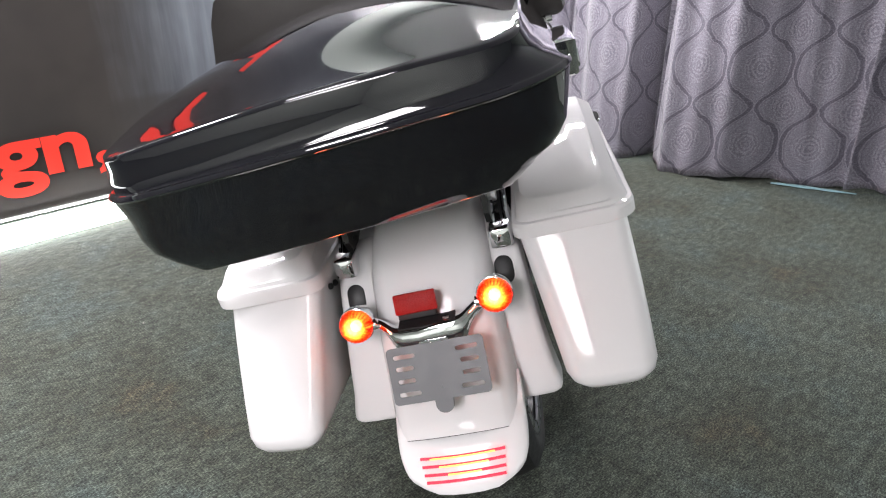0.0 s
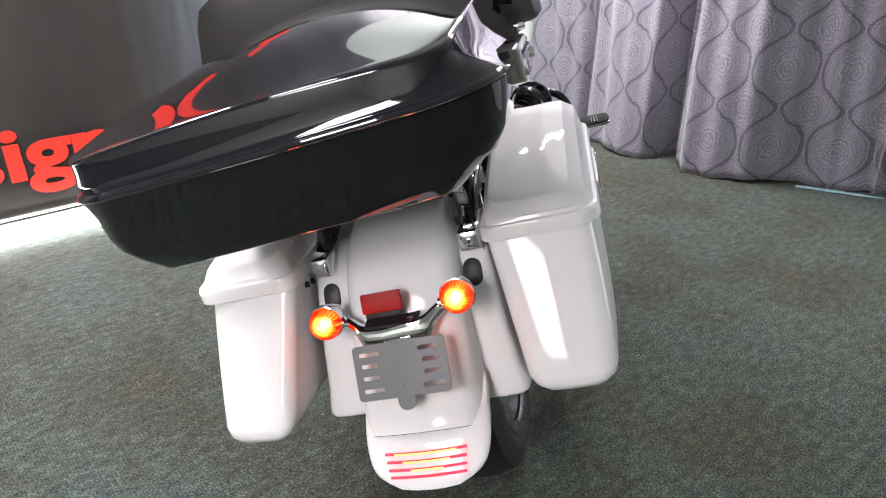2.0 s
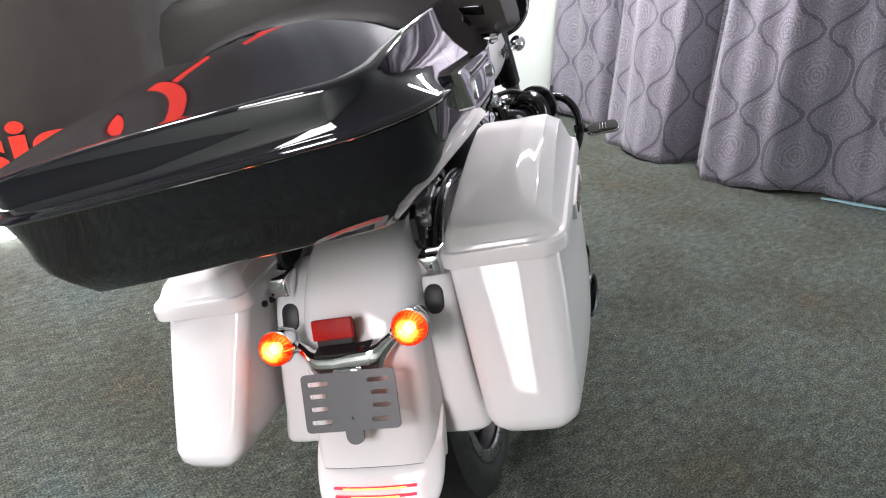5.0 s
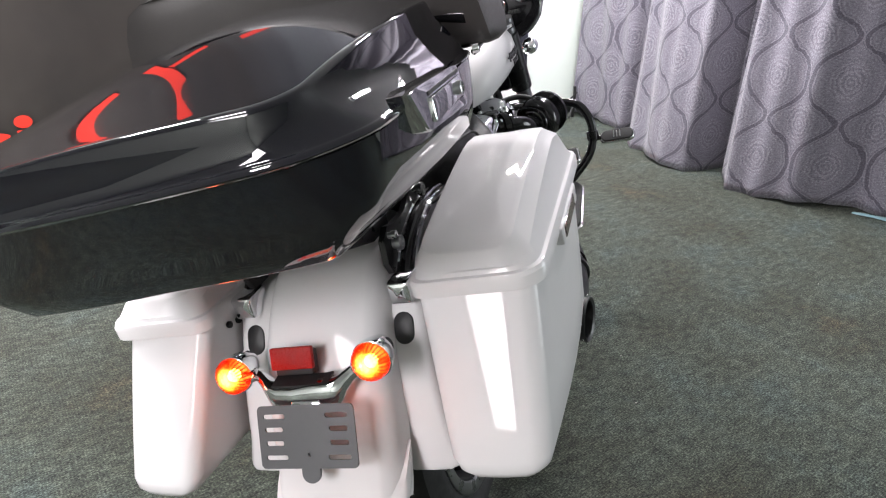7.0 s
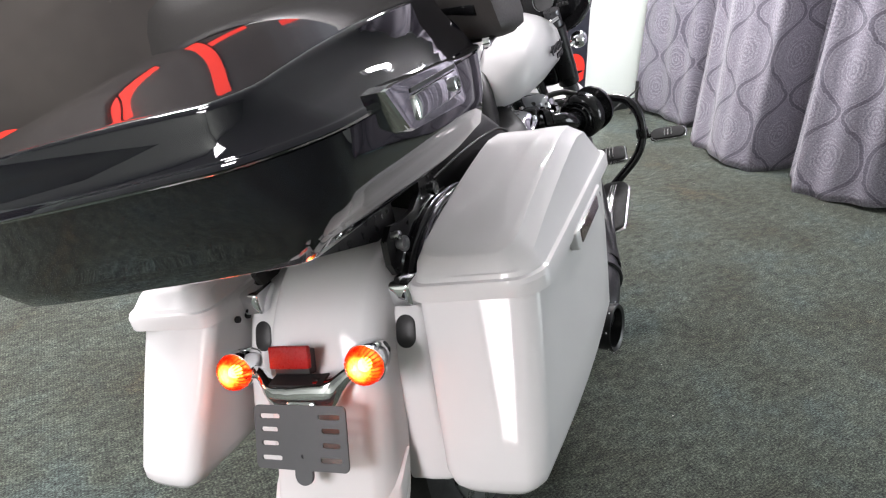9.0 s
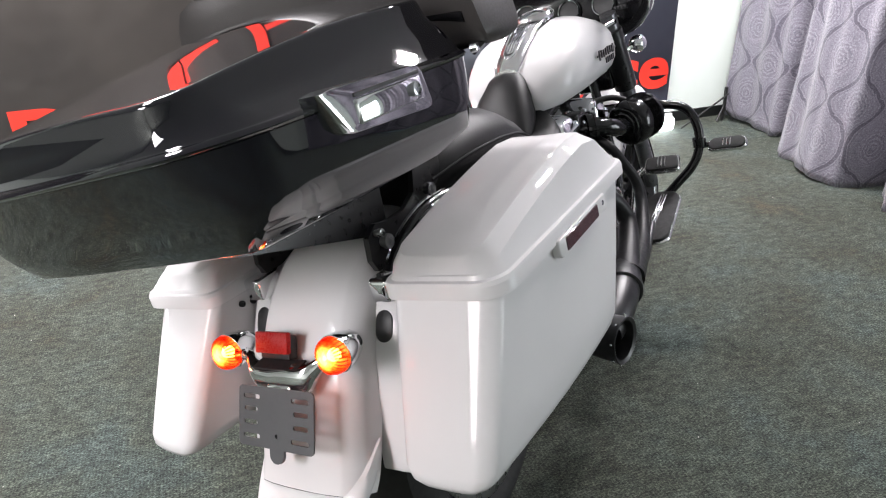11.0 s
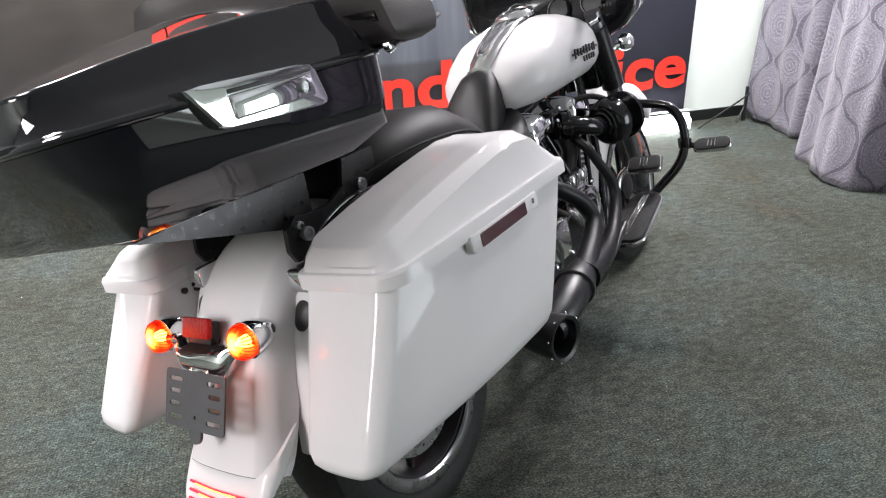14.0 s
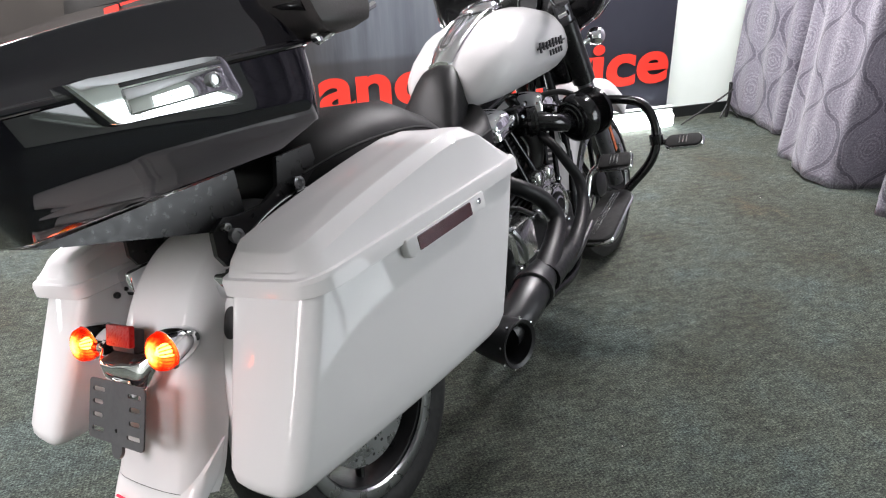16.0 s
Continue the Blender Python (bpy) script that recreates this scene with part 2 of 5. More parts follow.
def banner_material():
    """Black printed vinyl with soft creases and a dull sheen."""
    m, t, p = nodes_of("black_banner_vinyl")
    n = noise_node(t, 1.6, 3.0)
    c = ramp(t, n.outputs[0], [(0.3, (0.029, 0.026, 0.0245)), (0.7, (0.045, 0.0395, 0.0355))])
    # the ground runs from warm black to navy along the banner
    end = t.nodes.new("ShaderNodeSeparateXYZ")
    link(t, t.nodes.new("ShaderNodeTexCoord").outputs["Object"], end.inputs[0])
    navy = ramp(t, math_node(t, "DIVIDE", math_node(t, "ADD", end.outputs[0], 2.6), 2.6), [(0.1, (0.0,) * 3), (0.6, (1.0,) * 3)])
    ground = t.nodes.new("ShaderNodeMixRGB")
    link(t, navy.outputs[0], ground.inputs[0])
    link(t, c.outputs[0], ground.inputs[1])
    ground.inputs[2].default_value = (0.024, 0.026, 0.036, 1)
    # a streaky blue-grey patch behind the middle word: it fades out sideways, and ends below in a soft edge
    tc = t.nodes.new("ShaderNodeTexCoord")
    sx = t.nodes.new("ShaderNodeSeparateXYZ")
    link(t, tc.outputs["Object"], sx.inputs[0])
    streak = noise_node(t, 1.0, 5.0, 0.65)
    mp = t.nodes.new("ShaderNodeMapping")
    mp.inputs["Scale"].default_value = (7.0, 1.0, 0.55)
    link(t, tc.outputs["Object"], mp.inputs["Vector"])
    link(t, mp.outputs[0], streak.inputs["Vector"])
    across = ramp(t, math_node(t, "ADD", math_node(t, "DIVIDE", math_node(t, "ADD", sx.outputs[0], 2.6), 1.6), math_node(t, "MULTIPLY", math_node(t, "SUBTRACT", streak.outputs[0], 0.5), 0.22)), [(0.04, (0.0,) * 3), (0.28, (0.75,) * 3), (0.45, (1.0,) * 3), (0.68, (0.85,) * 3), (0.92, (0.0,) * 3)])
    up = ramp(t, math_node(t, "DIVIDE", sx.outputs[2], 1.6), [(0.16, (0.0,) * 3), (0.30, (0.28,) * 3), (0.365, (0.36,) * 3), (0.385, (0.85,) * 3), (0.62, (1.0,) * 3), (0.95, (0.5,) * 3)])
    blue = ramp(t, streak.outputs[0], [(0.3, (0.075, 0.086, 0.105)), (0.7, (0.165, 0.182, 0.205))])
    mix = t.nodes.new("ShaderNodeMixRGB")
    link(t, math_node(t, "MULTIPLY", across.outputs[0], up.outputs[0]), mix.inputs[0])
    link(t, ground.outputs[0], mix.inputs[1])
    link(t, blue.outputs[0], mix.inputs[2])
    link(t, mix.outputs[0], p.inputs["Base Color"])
    p.inputs["Roughness"].default_value = 0.36
    b = t.nodes.new("ShaderNodeBump")
    b.inputs["Strength"].default_value, b.inputs["Distance"].default_value = 0.5, 0.05
    link(t, n.outputs[0], b.inputs["Height"])
    link(t, b.outputs[0], p.inputs["Normal"])
    return m


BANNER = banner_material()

# ---- shaping helpers ----


def mesh_of(name, verts, faces, mat, smooth=40):
    me = bpy.data.meshes.new(name)
    me.from_pydata([tuple(v) for v in verts], [], faces)
    me.materials.append(mat)
    bm = bmesh.new()
    bm.from_mesh(me)
    bmesh.ops.remove_doubles(bm, verts=bm.verts, dist=1e-5)
    bmesh.ops.recalc_face_normals(bm, faces=bm.faces)
    bm.to_mesh(me)
    bm.free()
    if smooth:
        me.shade_smooth()
        me.set_sharp_from_angle(angle=radians(smooth))
    return me


def part(name, geo, mat, parent, label="", smooth=40):
    """One mesh object under a thing or a part, in the thing's own axes."""
    ob = new(name, mesh_of(name, geo[0], geo[1], mat, smooth))
    ob.parent = parent
    return tagged(ob, label) if label else ob


def thing(name, label, category, m=None, group="", kind=""):
    ob = new(name)
    ob.empty_display_size = 0.1
    ob.matrix_world = m or Matrix()
    return tagged(ob, label, category, group, kind)


def join(*geos):
    vs, fs = [], []
    for v, f in geos:
        k = len(vs)
        vs += list(v)
        fs += [[i + k for i in q] for q in f]
    return vs, fs


def moved(geo, m):
    return [m @ Vector(v) for v in geo[0]], geo[1]


def mirrored(geo):
    return [(-v[0], v[1], v[2]) for v in geo[0]], [list(reversed(f)) for f in geo[1]]


def loft(rings, caps=(True, True), closed=True):
    n = len(rings[0])
    vs = [p for r in rings for p in r]
    fs = []
    for a in range(len(rings) - 1):
        for i in range(n if closed else n - 1):
            j = (i + 1) % n
            fs.append([a * n + i, a * n + j, (a + 1) * n + j, (a + 1) * n + i])
    for flag, base in ((caps[0], 0), (caps[1], (len(rings) - 1) * n)):
        if flag:
            k = len(vs)
            c = sum((Vector(vs[base + i]) for i in range(n)), Vector()) / n
            vs.append(c)
            fs += [[base + i, base + (i + 1) % n, k] for i in range(n)]
    return vs, fs


def outline(x0, x1, y0, y1, radii, n=5):
    """A rectangle with rounded corners, radii at (x0,y0), (x1,y0), (x1,y1), (x0,y1)."""
    if not hasattr(radii, "__len__"):
        radii = (radii,) * 4
    pts = []
    for (cx, cy, sx, sy, a0), r in zip(((x0, y0, 1, 1, 180), (x1, y0, -1, 1, 270), (x1, y1, -1, -1, 0), (x0, y1, 1, -1, 90)), radii):
        for i in range(n + 1):
            a = radians(a0 + 90 * i / n)
            pts.append((cx + sx * r + r * math.cos(a), cy + sy * r + r * math.sin(a)))
    return pts


def dense(pts, m):
    """More points along the four straight sides of a rounded outline."""
    out, per = [], len(pts) // 4
    for q, (a, b) in enumerate(zip(pts, pts[1:] + pts[:1])):
        k = m if (q + 1) % per == 0 else 1
        out += [(a[0] + (b[0] - a[0]) * i / k, a[1] + (b[1] - a[1]) * i / k) for i in range(k)]
    return out


def box(x0, x1, y0, y1, z0, z1, r=0.004, n=2):
    b = min(r, (z1 - z0) / 2.01)
    rings = []
    for z, inset in ((z0, b), (z0 + b * 0.3, b * 0.3), (z0 + b, 0), (z1 - b, 0), (z1 - b * 0.3, b * 0.3), (z1, b)):
        rings.append([(x, y, z) for x, y in outline(x0 + inset, x1 - inset, y0 + inset, y1 - inset, max(r - inset * 0.5, 0.0005), n)])
    return loft(rings)


def spline(pts, per=8):
    """A smooth curve through the points."""
    p = [Vector(q) for q in pts]
    p = [p[0] * 2 - p[1]] + p + [p[-1] * 2 - p[-2]]
    out = []
    for i in range(1, len(p) - 2):
        a, b, c, d = p[i - 1:i + 3]
        for k in range(per):
            t = k / per
            out.append(0.5 * ((2 * b) + (c - a) * t + (2 * a - 5 * b + 4 * c - d) * t * t + (3 * b - a - 3 * c + d) * t ** 3))
    out.append(p[-2])
    return out


def tube(pts, r, n=14, per=8, radii=None, flat=1.0, up=(0, 0, 1)):
    path = spline(pts, per) if per else [Vector(q) for q in pts]
    rings = []
    u = None
    for i, c in enumerate(path):
        t = (path[min(i + 1, len(path) - 1)] - path[max(i - 1, 0)]).normalized()
        if u is None:
            u = t.cross(Vector(up))
            u = u if u.length > 0.1 else t.cross(Vector((1, 0, 0)))
        u = (u - t * u.dot(t)).normalized()
        w = t.cross(u)
        k = i / (len(path) - 1)
        rad = r if radii is None else float(np.interp(k, np.linspace(0, 1, len(radii)), radii))
        rings.append([c + u * rad * math.cos(2 * math.pi * j / n) + w * rad * flat * math.sin(2 * math.pi * j / n) for j in range(n)])
    return loft(rings)


def lathe(profile, at=(0, 0, 0), axis=(0, 1, 0), n=32, closed=False):
    """A profile of (along, radius) turned round the axis; closed joins its end to its start."""
    q = Vector((0, 0, 1)).rotation_difference(Vector(axis)).to_matrix()
    rings = [[Vector(at) + q @ Vector((max(r, 1e-4) * math.cos(2 * math.pi * j / n), max(r, 1e-4) * math.sin(2 * math.pi * j / n), a)) for j in range(n)] for a, r in profile]
    if closed:
        return loft(rings + [rings[0]], (False, False))
    return loft(rings)


def plate(outer, holes, y0, y1):
    """A flat plate in x and z between y0 and y1, with holes through it."""
    bm = bmesh.new()
    edges = []
    for lp in [outer] + holes:
        vs = [bm.verts.new((x, y0, z)) for x, z in lp]
        edges += [bm.edges.new((a, b)) for a, b in zip(vs, vs[1:] + vs[:1])]
    bmesh.ops.triangle_fill(bm, use_beauty=True, use_dissolve=False, edges=edges)
    r = bmesh.ops.extrude_face_region(bm, geom=bm.faces[:])
    bmesh.ops.translate(bm, verts=[v for v in r["geom"] if isinstance(v, bmesh.types.BMVert)], vec=(0, y1 - y0, 0))
    bm.verts.index_update()
    out = [v.co.copy() for v in bm.verts], [[v.index for v in f.verts] for f in bm.faces]
    bm.free()
    return out


def slot(cx, cz, w, h, n=6):
    return [(x, z) for x, z in outline(cx - w / 2, cx + w / 2, cz - h / 2, cz + h / 2, h / 2.01, n)]

# ---- the room ----


def structure(name, geo, mat, label, category, m=ROOM, smooth=0):
    ob = new(name, mesh_of(name, geo[0], geo[1], mat, smooth))
    ob.matrix_world = m
    return tagged(ob, label, category, kind="structure")


X0, X1, Y0, Y1 = -10.0, 0.95, -7.5, 0.1      # inside of the room, in the room's axes
structure("floor", box(X0 - 0.2, X1 + 0.2, Y0 - 0.2, Y1 + 0.2, -0.1, 0.0, 0.001), CARPET, "grey-green ribbed carpet with worn brownish patches", "carpet")
structure("ceiling", box(X0 - 0.2, X1 + 0.2, Y0 - 0.2, Y1 + 0.2, CEIL, CEIL + 0.1, 0.001), CEILWHITE, "plain pale grey painted ceiling", "ceiling")
structure("wall_north", box(X0 - 0.2, X1 + 0.2, Y1, Y1 + 0.15, 0.0, CEIL, 0.001), WALLWHITE, "white painted wall behind the black banner", "wall")
W0, W1, WZ0, WZ1 = -5.3, -3.5, 0.35, 2.15      # the window beyond the curtains
structure("wall_east", join(box(X1, X1 + 0.15, Y0 - 0.2, W0, 0.0, CEIL, 0.001), box(X1, X1 + 0.15, W1, Y1, 0.0, CEIL, 0.001), box(X1, X1 + 0.15, W0, W1, 0.0, WZ0, 0.001), box(X1, X1 + 0.15, W0, W1, WZ1, CEIL, 0.001)), WALLWHITE, "white painted wall behind the curtain", "wall")
structure("wall_south", box(X0 - 0.2, X1, Y0 - 0.15, Y0, 0.0, CEIL, 0.001), GREENGREY, "plain grey-green painted wall", "wall")
structure("wall_west", box(X0 - 0.15, X0, Y0, Y1, 0.0, CEIL, 0.001), GREENGREY, "plain grey-green painted wall", "wall")
win = thing("window_1", "white-framed window letting in daylight", "window", ROOM, kind="structure")
part("window_frame", join(box(X1 + 0.04, X1 + 0.10, W0, W0 + 0.06, WZ0, WZ1), box(X1 + 0.04, X1 + 0.10, W1 - 0.06, W1, WZ0, WZ1), box(X1 + 0.04, X1 + 0.10, W0 + 0.06, W1 - 0.06, WZ0, WZ0 + 0.06), box(X1 + 0.04, X1 + 0.10, W0 + 0.06, W1 - 0.06, WZ1 - 0.06, WZ1), box(X1 + 0.045, X1 + 0.095, (W0 + W1) / 2 - 0.03, (W0 + W1) / 2 + 0.03, WZ0 + 0.06, WZ1 - 0.06)), WALLWHITE, win)
part("window_sill", box(X1 - 0.06, X1 + 0.04, W0 - 0.04, W1 + 0.04, WZ0 - 0.03, WZ0, 0.006), WALLWHITE, win)
day = bpy.data.lights.new("daylight", "AREA")
day.shape, day.size, day.size_y, day.energy, day.color = "RECTANGLE", W1 - W0, WZ1 - WZ0, DAYLIGHT, (0.90, 0.95, 1.0)
new("daylight", day).matrix_world = ROOM @ pose(X1 + 0.12, (W0 + W1) / 2, (WZ0 + WZ1) / 2, 90, 0, 90)
structure("baseboard", box(-0.2, X1, Y1 - 0.015, Y1 - 0.002, 0.0, 0.075, 0.003), BASEBLACK, "black baseboard along the white wall", "baseboard")

for x, y, sx, sy, w, turn in LAMPS:
    lamp = thing("ceiling_light", "white LED panel light fixed under the ceiling", "light", pose(x, y, CEIL, 0, 0, turn), group="ceiling lights")
    part("housing", box(-sx / 2 - 0.03, sx / 2 + 0.03, -sy / 2 - 0.03, sy / 2 + 0.03, -0.035, 0.0, 0.006), CEILWHITE, lamp)

# banner: a sheet with faint billows, hung on the white wall
banner = thing("banner", "black vinyl banner with large red lettering", "banner", ROOM)
gx, gz = 120, 40
vs, fs = [], []
for k in range(gz + 1):
    for i in range(gx + 1):
        x, z = -7.4 + 7.4 * i / gx, 0.1 + 2.33 * k / gz
        wave = 0.006 * math.sin(x * 3.1 + 0.8 * math.sin(z * 2)) + 0.004 * math.sin(x * 7 + z)
        vs.append((x, 0.012 + wave * min(1, z * 1.5), z))
for k in range(gz):
    for i in range(gx):
        a = k * (gx + 1) + i
        fs.append([a, a + 1, a + gx + 2, a + gx + 1])
vs2 = vs + [(x, y + 0.003, z) for x, y, z in vs]
n0 = len(vs)
fs2 = fs + [[q + n0 for q in reversed(f)] for f in fs]
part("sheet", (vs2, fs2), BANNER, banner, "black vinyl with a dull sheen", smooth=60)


def word(text, x0, x1, base, xheight, bold, name):
    """Red letters on the banner, from x0 to x1, standing on base."""
    cu = bpy.data.curves.new(name, "FONT")
    cu.body, cu.size, cu.bevel_depth, cu.bevel_resolution = text, 1.0, bold, 0
    tmp = new(name, cu)
    dg = bpy.context.evaluated_depsgraph_get()
    dg.update()
    me = bpy.data.meshes.new_from_object(tmp.evaluated_get(dg))
    bpy.data.objects.remove(tmp)
    xs = [v.co.x for v in me.vertices]
    sx = (x1 - x0) / (max(xs) - min(xs))
    sy = xheight / 0.54
    x_min = min(xs)
    for v in me.vertices:
        x, y, z = v.co
        v.co = (x0 + (x - x_min) * sx, -0.004 - 0.02 * z, base + y * sy)
    me.polygons.foreach_set("use_smooth", [False] * len(me.polygons))
    me.materials.clear()
    me.materials.append(LETTER)
    ob = new(name, me)
    ob.parent = banner
    ob["label"] = "red printed letters"
    return ob


word("Design,", -3.99, -2.60, 0.305, 0.20, 0.03, "lettering")
word("and", -2.33, -1.655, 0.325, 0.21, 0.03, "lettering")
word("Service", -1.48, -0.03, 0.30, 0.215, 0.03, "lettering")

# a higher line of large red lettering, known only from its mirror image in the trunk lid: plain bars
for x, w, z0, z1 in ((-4.00, 0.08, 1.42, 1.86), (-3.91, 0.28, 1.78, 1.86), (-3.42, 0.08, 1.42, 1.86), (-3.33, 0.24, 1.42, 1.50), (-2.90, 0.08, 1.42, 1.86), (-2.81, 0.26, 1.60, 1.68), (-2.36, 0.36, 1.78, 1.86), (-2.22, 0.08, 1.42, 1.78)):
    part("lettering", box(x, x + w, -0.006, -0.003, z0, z1, 0.001, 1), LETTER, banner, "red printed bars", smooth=0)

# LED light bar along the foot of the banner
bar = thing("light_bar", "long white LED light bar lying along the banner's foot", "light", ROOM)
part("channel", box(-7.3, 0.02, -0.040, -0.012, 0.0, 0.105, 0.004), WALLWHITE, bar, "white channel behind the light")
part("tube", box(-7.28, 0.0, -0.105, -0.042, 0.002, 0.095, 0.02, 4), LED, bar, "glowing white LED tube")
part("rail", box(-7.3, 0.02, -0.030, -0.012, 0.118, 0.130, 0.003), WALLWHITE, bar, "thin white rail over the light")

# curtain: a wide panel hung in deep folds in front of the side wall
HEM = [(0.52, 0.02), (0.50, -0.18), (0.52, -0.38), (0.50, -0.52), (0.80, -0.58), (0.74, -0.70), (0.30, -0.75), (0.18, -1.00), (0.08, -1.26), (0.16, -1.36), (0.42, -1.44), (0.40, -1.49), (0.22, -1.54), (0.10, -1.72), (0.13, -1.95),
       (0.38, -2.25), (0.44, -2.4), (0.50, -2.62), (0.56, -2.75), (0.50, -3.0), (0.60, -3.3), (0.48, -3.6), (0.6, -4.0), (0.5, -4.4), (0.62, -4.8), (0.5, -5.2), (0.6, -5.6)]
HEM = [(x, y, 0.0) for x, y in HEM]


def curtain(lo, hi, label):
    path = spline(HEM[lo:hi], 14)
    arc = [0.0]
    for a, b in zip(path, path[1:]):
        arc.append(arc[-1] + (b - a).length)
    rows = 60
    vs, fs, uv = [], [], []
    for k in range(rows + 1):
        h = k / rows
        z0 = 0.018 + 0.012 * math.sin(lo)
        for p, s in zip(path, arc):
            fold = 0.075 * (abs(math.sin(s * 7.5 + 0.6 * math.sin(h * 3))) - 0.6) + 0.020 * math.sin(s * 33 + h * 4 + lo)
            gather = 0.55 + 0.45 * (1 - h) ** 1.2
            x = 0.52 + (p.x - 0.52) * gather + fold * (0.6 + 0.6 * h)
            y = p.y + 0.02 * math.sin(s * 9 + h * 5) * h
            sag = 0.012 * math.sin(s * 8 + 1)
            z = z0 + sag * (1 - h) + h * (2.6 - z0)
            vs.append((x, y, z))
            uv.append((s, z))
    n = len(path)
    for k in range(rows):
        for i in range(n - 1):
            a = k * n + i
            fs.append([a, a + 1, a + n + 1, a + n])
    me = bpy.data.meshes.new("curtain")
    me.from_pydata(vs, [], fs)
    me.materials.append(CURTAIN)
    lay = me.uv_layers.new(name="cloth")
    for lp in me.loops:
        lay.data[lp.index].uv = uv[lp.vertex_index]
    me.shade_smooth()
    ob = new("curtain", me)
    ob.matrix_world = ROOM
    sol = ob.modifiers.new("thickness", "SOLIDIFY")
    sol.thickness = 0.004
    return tagged(ob, label, "curtain", group="curtains along the wall")


curtain(0, 6, "lilac-grey jacquard curtain drawn beside the white wall")
curtain(5, 11, "lilac-grey jacquard curtain with medallions, bulging out in deep folds")
curtain(10, 18, "lilac-grey jacquard curtain with medallions, its hem on the carpet")
curtain(17, 21, "lilac-grey jacquard curtain hanging in folds to the carpet")
rail = new("curtain_rail", mesh_of("curtain_rail", *tube([(0.52, 0.02, 2.63), (0.52, -1.7, 2.63), (0.52, -3.4, 2.63)], 0.014, 10, 4), STEEL))
rail.matrix_world = ROOM
tagged(rail, "thin steel rail that carries the curtain", "rail")

# ---- the motorcycle ----
BIKE = pose(-0.012, 1.66, 0, 0, -14.5, 6)     # x right, y ahead, z up along the leaning frame; the rear tyre stands at its origin
bike = thing("motorcycle", "white touring motorcycle with black trunk, leaning on its side stand", "motorcycle", BIKE)


def wheel(y, r, half, rim_r, name, disc_x=None, mid=0.0):
    w = part(name, lathe([(-half * 0.9, rim_r + 0.012), (-half, rim_r + 0.03), (-half * 1.02, r - 0.055), (-half * 0.82, r - 0.018), (-half * 0.4, r - 0.003), (0, r), (half * 0.4, r - 0.003), (half * 0.82, r - 0.018),
                          (half * 1.02, r - 0.055), (half, rim_r + 0.03), (half * 0.9, rim_r + 0.012)], (mid, y, r), (1, 0, 0), 64, True), RUBBER, bike, "black rubber tyre")
    rim = part("rim", lathe([(-half * 0.85, rim_r - 0.02), (-half * 0.92, rim_r + 0.016), (-half * 0.5, rim_r - 0.012), (half * 0.5, rim_r - 0.012), (half * 0.92, rim_r + 0.016), (half * 0.85, rim_r - 0.02), (half * 0.4, rim_r - 0.03), (-half * 0.4, rim_r - 0.03)], (mid, y, r), (1, 0, 0), 64, True), CAST, w, "black wheel rim")
    part("rim_lip", lathe([(half * 0.88, rim_r + 0.018), (half * 0.97, rim_r + 0.016), (half * 1.0, rim_r + 0.010), (half * 0.98, rim_r - 0.012), (half * 0.92, rim_r - 0.016), (half * 0.88, rim_r - 0.010)], (mid, y, r), (1, 0, 0), 72, True), STEEL, rim, "machined silver lip")
    part("hub", lathe([(-half * 0.8, 0.03), (-half * 0.7, 0.055), (half * 0.7, 0.055), (half * 0.8, 0.03)], (mid, y, r), (1, 0, 0), 24), CAST, w)
    for i in range(9):
        a = 2 * math.pi * i / 9 + 0.2
        d = Vector((0, math.cos(a), math.sin(a)))
        part("spoke", tube([Vector((mid + half * 0.3, y, r)) + d * 0.05, Vector((mid + half * 0.42, y, r)) + d * (rim_r - 0.022)], 0.011, 8, 2), GLOSSBLACK, w)
    if disc_x:
        d = part("brake_disc", lathe([(-0.003, 0.07), (-0.003, 0.145), (0.003, 0.145), (0.003, 0.07)], (disc_x, y, r), (1, 0, 0), 48, True), STEEL, w, "drilled steel brake disc")
        for i in range(40):
            a = 2 * math.pi * i / 40
            q = 0.095 + 0.016 * (i % 3)
            part("drill_hole", lathe([(0.0028, 0.004), (0.0036, 0.004)], (disc_x, y + q * math.cos(a), r + q * math.sin(a)), (1, 0, 0), 8), DARK, d)
    return w


wheel(0.0, 0.32, 0.098, 0.205, "rear_wheel", 0.095, 0.03)
wheel(1.625, 0.32, 0.066, 0.24, "front_wheel")

# rear fender: a crowned strip swept along its arc, with rounded shoulders
MID = 0.013
ARC = spline([(MID, 0.30, 0.800), (MID, 0.10, 0.842), (MID, -0.10, 0.852), (MID, -0.22, 0.830), (MID, -0.30, 0.776), (MID, -0.36, 0.70), (MID, -0.41, 0.605), (MID, -0.452, 0.50), (MID, -0.475, 0.455)], 8)


def fender_section(c, t, hw, side, crown=0.012):
    """Across: from the lower edge of one side over the crown to the other."""
    out = Vector((0, t.z, -t.y))
    if out.z < 0 and abs(t.z) < 0.7:
        out = -out
    if abs(t.z) >= 0.7 and out.y > 0:
        out = -out
    prof = [(-hw - 0.002, -side), (-hw, -0.06), (-hw + 0.002, -0.040), (-hw + 0.006, -0.026), (-hw + 0.013, -0.016), (-hw + 0.019, -0.0085), (-hw + 0.023, -0.0062), (-hw + 0.028, -0.0015), (-hw + 0.036, 0.0012), (-hw * 0.5, crown * 0.7), (-hw * 0.25, crown * 0.93), (0, crown)]
    prof += [(-a, b) for a, b in reversed(prof[:-1])]
    return [c + Vector((a, 0, 0)) + out * b for a, b in prof]


